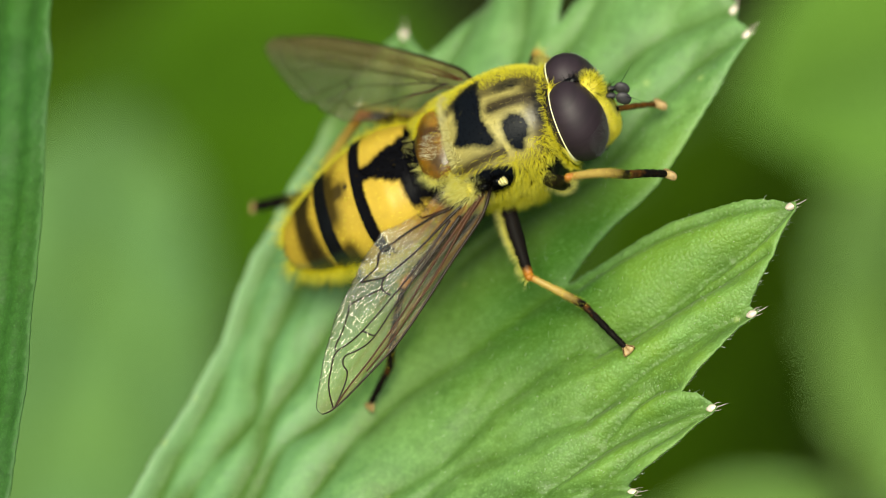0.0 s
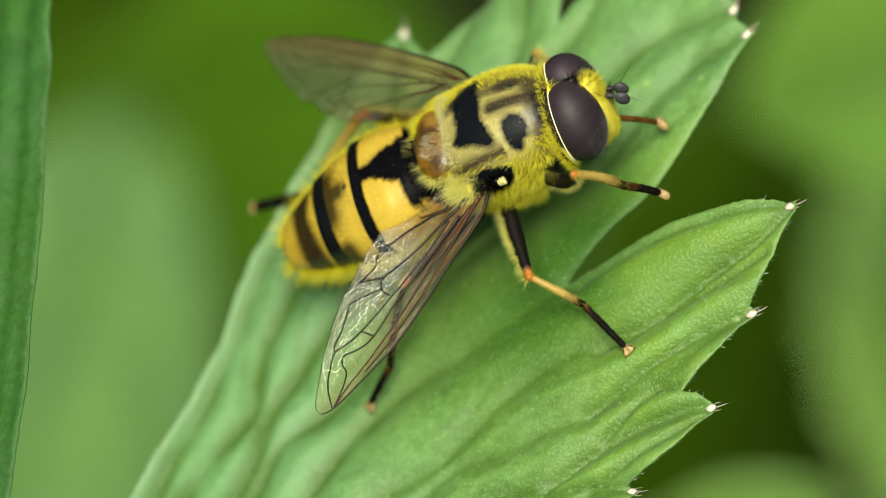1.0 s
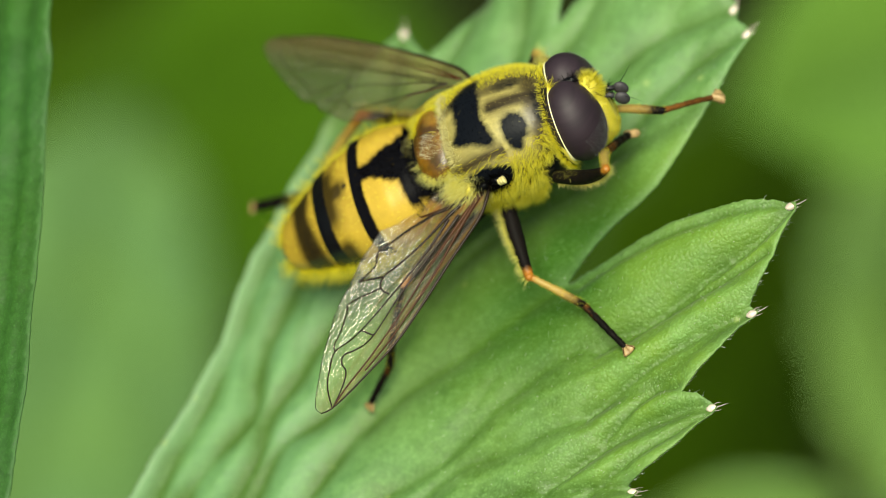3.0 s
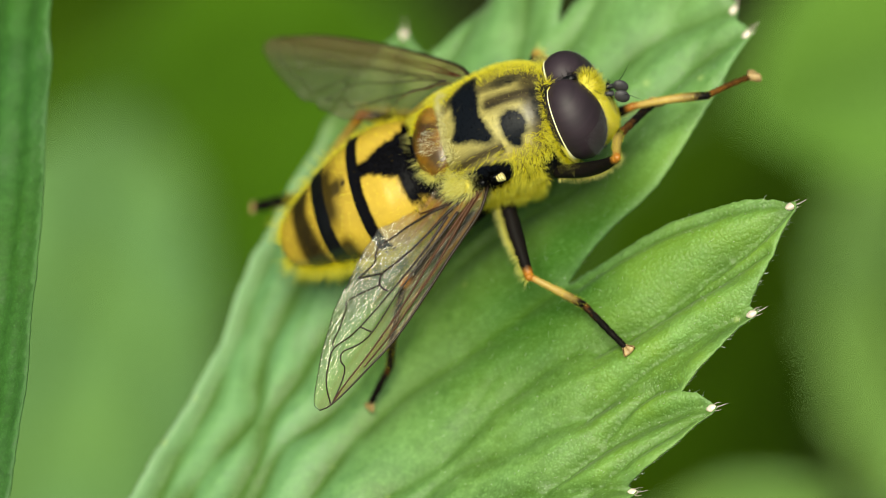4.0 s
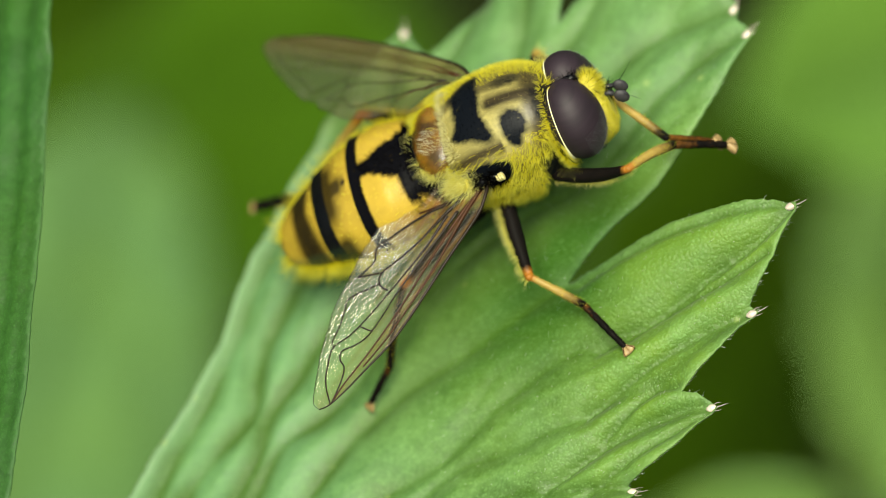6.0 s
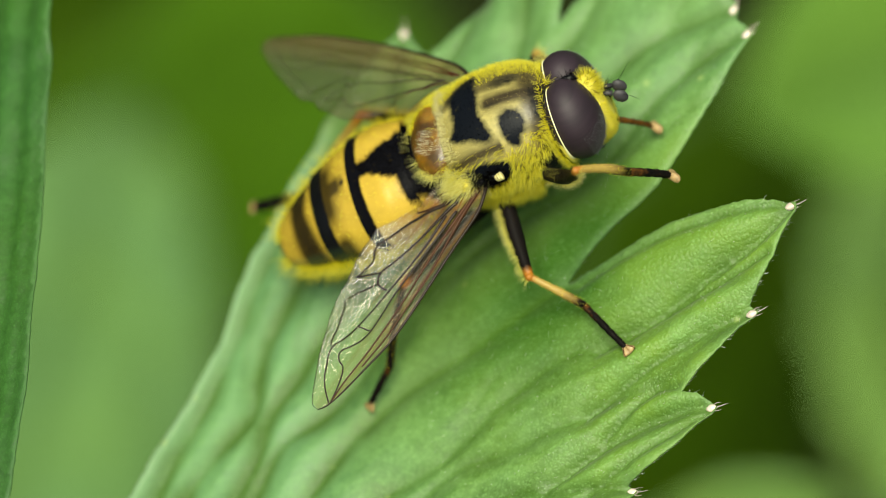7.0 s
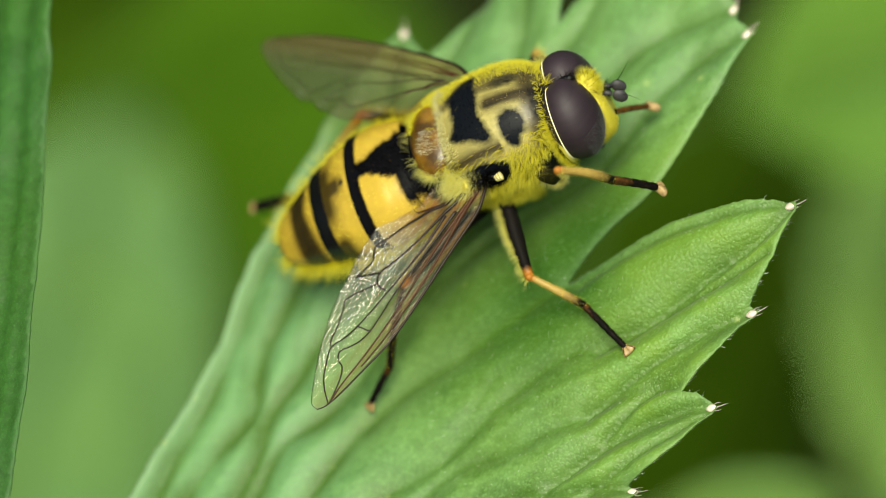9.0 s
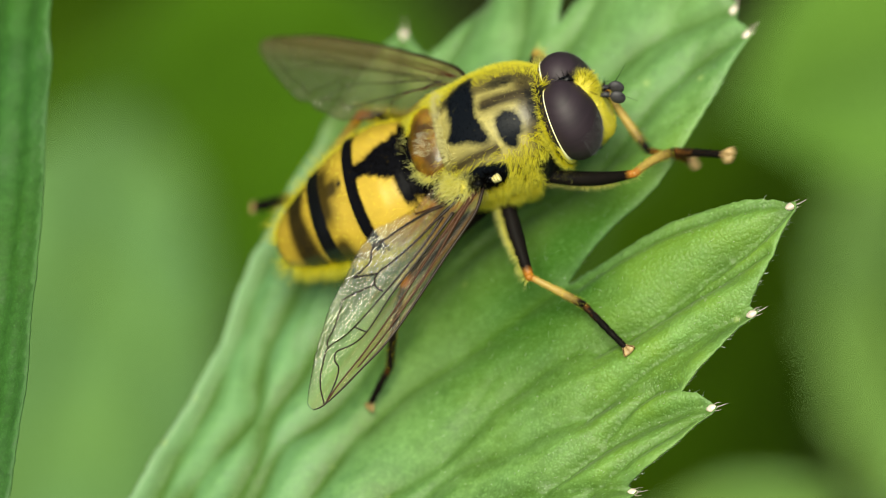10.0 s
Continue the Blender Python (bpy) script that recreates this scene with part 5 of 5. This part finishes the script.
    right_h = [
        (8.2, 2.06, -2.8, 0.48, 2.69, -2.44, -1.75, 3.3, -2.12, -3.74),
        (8.3, 2.06, -2.8, 0.48, 2.76, -2.5, -1.74, 3.25, -2.08, -3.74),
        (8.5, 1.73, -2.71, 0.68, 2.5, -2.35, -1.51, 3.32, -2.13, -3.43),
        (8.7, 2, -2.79, 0.51, 2.72, -2.44, -1.7, 3.34, -2.14, -3.68),
        (8.9, 1.98, -2.79, 0.52, 2.72, -2.45, -1.68, 3.38, -2.17, -3.66),
        (9, 1.67, -2.63, 0.75, 2.49, -2.31, -1.42, 3.34, -2.08, -3.33),
        (9.1, 1.4, -2.65, 0.85, 2.35, -2.26, -1.26, 3.43, -2.11, -3.05),
        (9.2, 1.7, -2.73, 0.67, 2.47, -2.45, -1.53, 3.21, -2.26, -3.48),
        (9.3, 1.3, -2.7, 0.86, 2.27, -2.24, -1.23, 3.4, -2.11, -2.99),
    ]
    right_i = [
        (9.4, 2.08, -2.87, 0.43, 2.26, -2.46, -1.88, 2.32, -1.94, -3.91),
        (9.5, 2.76, -2.72, -0.87, 4.89, -2.15, -1.66, 5.92, -1.43, -3.34),
        (9.6, 2.85, -2.53, -1.1, 4.57, -1.8, -2.53, 6, -1.13, -3.91),
        (9.7, 2.55, -2.96, -0.44, 3.96, -2.25, -2.19, 5.68, -2.14, -3.38),
        (9.8, 2.71, -2.71, -0.43, 3.86, -1.83, -2.28, 4.65, -0.97, -4.03),
        (9.9, 2.97, -2.24, -1.14, 4.68, -1.26, -2.42, 5.51, -0.92, -4.32),
        (10, 2.97, -1.77, -2.39, 3.73, -0.45, -4.18, 5.56, -1.48, -4.02),
    ]
    left_a = [
        (0, 0.7, 1.21, -1.8, 2.91, 0.41, -1.71, 3.76, 1.12, -3.49),
        (0.2, 0.74, 1.4, -1.77, 2.83, 0.31, -1.73, 3.82, 0.89, -3.49),
        (0.3, 0.74, 1.03, -1.92, 3.04, 0.78, -1.52, 3.98, 1.73, -3.14),
        (0.4, 0.87, 1.55, -1.7, 2.78, 0.19, -1.79, 3.65, 0.48, -3.68),
        (0.6, 0.87, 1.55, -1.7, 2.79, 0.19, -1.8, 3.56, 0.54, -3.72),
        (0.8, 0.8, 1.46, -1.75, 2.82, 0.27, -1.76, 3.56, 1.08, -3.55),
        (0.9, 0.88, 1.55, -1.7, 2.79, 0.19, -1.8, 3.5, 0.7, -3.71),
        (1, 0.87, 1.54, -1.7, 2.79, 0.2, -1.79, 3.66, 0.54, -3.68),
        (1.2, 0.93, 1.6, -1.67, 2.77, 0.15, -1.82, 3.72, 0.36, -3.68),
    ]
    left_b = [
        (1.3, 0.88, 1.55, -1.7, 2.79, 0.19, -1.8, 3.62, 0.58, -3.69),
        (1.4, 0.88, 1.55, -1.7, 2.79, 0.19, -1.8, 3.75, 0.45, -3.64),
        (1.6, 0.74, 1.36, -1.8, 2.85, 0.33, -1.73, 3.73, 0.83, -3.57),
        (1.7, 0.88, 1.55, -1.7, 2.79, 0.19, -1.8, 3.68, 0.83, -3.59),
        (1.8, 0.77, 1.42, -1.77, 2.84, 0.29, -1.75, 3.74, 0.73, -3.6),
        (2, 0.68, 1.16, -1.89, 2.91, 0.46, -1.68, 3.73, 1.38, -3.38),
        (2.1, 0.71, 1.28, -1.84, 2.88, 0.38, -1.71, 3.78, 0.93, -3.53),
        (2.3, 0.75, 1.38, -1.79, 2.85, 0.32, -1.74, 3.72, 0.8, -3.59),
        (2.4, 0.82, 1.48, -1.74, 2.82, 0.25, -1.77, 3.72, 0.81, -3.58),
    ]
    left_c = [
        (2.5, 0.77, 1.42, -1.77, 2.89, 0.41, -1.7, 3.64, 1.17, -3.5),
        (2.6, 1.07, 1.39, -1.57, 3.38, 0.95, -1.55, 4.6, 1.67, -3.09),
        (2.7, 1.89, 1.46, -2.2, 3.85, 0.16, -2.26, 4.77, 0.84, -4.02),
        (3.2, 2.1, 0.74, -2.07, 4.32, 0.09, -2.5, 6.01, 0.59, -3.63),
        (3.8, 3.22, 0.71, -2.41, 5.43, 0.12, -2.94, 6.56, 1.14, -4.39),
        (3.9, 3.22, 0.6, -2.5, 4.93, -0.79, -3.33, 5.77, -0.49, -5.23),
        (4, 3.27, 0.54, -2.38, 5.53, 0.2, -2.94, 6.71, 1.16, -4.39),
        (4.1, 3.29, 0.7, -2.44, 5.17, -0.47, -3.22, 6.43, 0.23, -4.75),
        (4.2, 3.02, 0.71, -2.29, 4.22, -1.08, -3.22, 5.08, -0.9, -5.12),
    ]
    left_d = [
        (4.3, 2.8, 1.23, -2.05, 4.71, 0.03, -2.7, 5.95, 0.66, -4.27),
        (4.4, 2.59, 1.22, -2.12, 3.7, -0.74, -2.78, 4.71, 0.01, -4.46),
        (4.5, 2.39, 0.95, -2.26, 4.39, -0.19, -2.71, 6.36, 0.36, -3.18),
        (4.6, 2.56, 0.35, -2.35, 4.37, -0.9, -3.17, 5.87, -1, -4.63),
        (4.7, 2.8, 0.6, -2.33, 4.62, -0.67, -3.12, 5.86, -0.53, -4.81),
        (4.8, 2.78, 1.45, -2, 4.17, -0.31, -2.7, 5.4, 0.1, -4.35),
        (4.9, 2.85, 0.56, -2.27, 4.51, -0.84, -3.18, 5.17, 0.11, -4.93),
        (5, 2.43, 0.51, -2.27, 4.17, -0.85, -3.05, 5.88, -1.42, -4.13),
        (5.1, 2.95, 0.49, -2.39, 4.6, -0.93, -3.28, 5.8, -0.65, -4.98),
    ]
    left_e = [
        (5.2, 2.77, 1.27, -2.06, 3.77, -0.73, -2.8, 4.97, -0.44, -4.5),
        (5.3, 2.61, 0.89, -2.12, 4.2, -0.65, -2.93, 5.75, -0.62, -4.34),
        (5.4, 2.91, 0.76, -2.22, 4.17, -0.99, -3.14, 5.22, -0.66, -4.93),
        (5.5, 2.85, 0.96, -2.1, 4.06, -0.85, -3, 5.17, -0.43, -4.73),
        (5.6, 2.75, 1.06, -2.1, 4, -0.75, -2.92, 5.35, -0.87, -4.52),
        (5.7, 2.81, 1.44, -1.96, 3.71, -0.6, -2.69, 4.23, -0.25, -4.7),
        (6.1, 2.62, 1.01, -2.09, 3.99, -0.72, -2.89, 5.12, -0.48, -4.65),
        (6.45, 1.49, 1.21, -1.8, 3.2, -0.33, -2.3, 4.08, -0.02, -4.18),
        (6.8, 0.99, 1.45, -1.76, 2.73, -0.11, -1.97, 3.28, 0.3, -3.95),
    ]
    left_f = [
        (6.9, 0.99, 1.45, -1.76, 2.73, -0.11, -1.97, 3.38, 0.24, -3.93),
        (7, 0.93, 1.45, -1.77, 2.8, 0.03, -1.9, 3.42, 0.43, -3.87),
        (7.1, 0.85, 1.37, -1.82, 2.83, 0.11, -1.87, 3.46, 0.9, -3.71),
        (7.3, 0.88, 1.39, -1.81, 2.83, 0.08, -1.88, 3.56, 0.52, -3.81),
        (7.4, 0.91, 1.42, -1.8, 2.82, 0.06, -1.9, 3.43, 0.42, -3.87),
        (7.5, 0.77, 1.22, -1.9, 2.89, 0.21, -1.83, 3.45, 0.89, -3.74),
        (7.6, 0.9, 1.41, -1.81, 2.83, 0.07, -1.89, 3.44, 0.55, -3.85),
        (7.7, 0.91, 1.42, -1.8, 2.83, 0.06, -1.9, 3.47, 0.52, -3.84),
        (7.8, 0.83, 1.32, -1.85, 2.86, 0.13, -1.86, 3.46, 0.83, -3.75),
    ]
    left_g = [
        (7.9, 0.81, 1.28, -1.87, 2.87, 0.16, -1.85, 3.54, 0.74, -3.76),
        (8, 0.88, 1.38, -1.82, 2.84, 0.09, -1.88, 3.49, 0.58, -3.82),
        (8.1, 0.92, 1.43, -1.8, 2.82, 0.05, -1.9, 3.43, 0.52, -3.86),
        (8.2, 0.95, 1.45, -1.78, 2.81, 0.03, -1.91, 3.43, 0.42, -3.88),
        (8.3, 0.97, 1.47, -1.77, 2.8, 0.01, -1.92, 3.48, 0.38, -3.87),
        (8.5, 0.86, 1.36, -1.83, 2.85, 0.1, -1.88, 3.58, 0.83, -3.7),
        (8.9, 0.86, 1.36, -1.83, 2.85, 0.1, -1.88, 3.6, 0.55, -3.78),
        (9, 0.77, 1.22, -1.9, 2.89, 0.21, -1.83, 3.54, 1.05, -3.64),
        (9.1, 0.79, 1.42, -1.91, 2.88, 0.37, -1.72, 3.5, 1.25, -3.52),
    ]
    left_h = [
        (9.2, 0.8, 1.26, -1.88, 2.88, 0.18, -1.84, 3.57, 0.86, -3.7),
        (9.3, 0.81, 1.25, -1.99, 3.06, 0.7, -1.58, 3.58, 1.72, -3.34),
        (9.4, 0.93, 1.1, -2.02, 2.47, -0.67, -2.22, 3.19, -0.72, -4.19),
        (9.5, 3.08, 1.1, -2.26, 2.96, -1.19, -2.77, 4.14, -0.4, -4.31),
        (9.6, 3, 1.02, -2.22, 3.21, -1.22, -2.89, 4.42, -0.41, -4.4),
        (9.7, 2.59, 0.42, -2.55, 3.72, -1.5, -3.29, 4.42, -1.12, -5.23),
        (9.8, 2.65, 0.13, -2.47, 4.33, -1.25, -3.37, 5.41, -1.2, -5.17),
        (9.9, 2.78, 0.6, -2.29, 4.66, -0.58, -3.08, 5.79, -0.25, -4.81),
        (10, 2.79, 1.21, -2.06, 3.44, -0.93, -2.79, 4.17, -0.76, -4.75),
    ]
    swing(right_fore, (0.26, -1.32, -0.97), right_a + right_b + right_c + right_d + right_e + right_f + right_g + right_h + right_i, 1.5)
    swing(left_fore, (-0.6, 0.9, -1.5), left_a + left_b + left_c + left_d + left_e + left_f + left_g + left_h, 0.9)


motions()
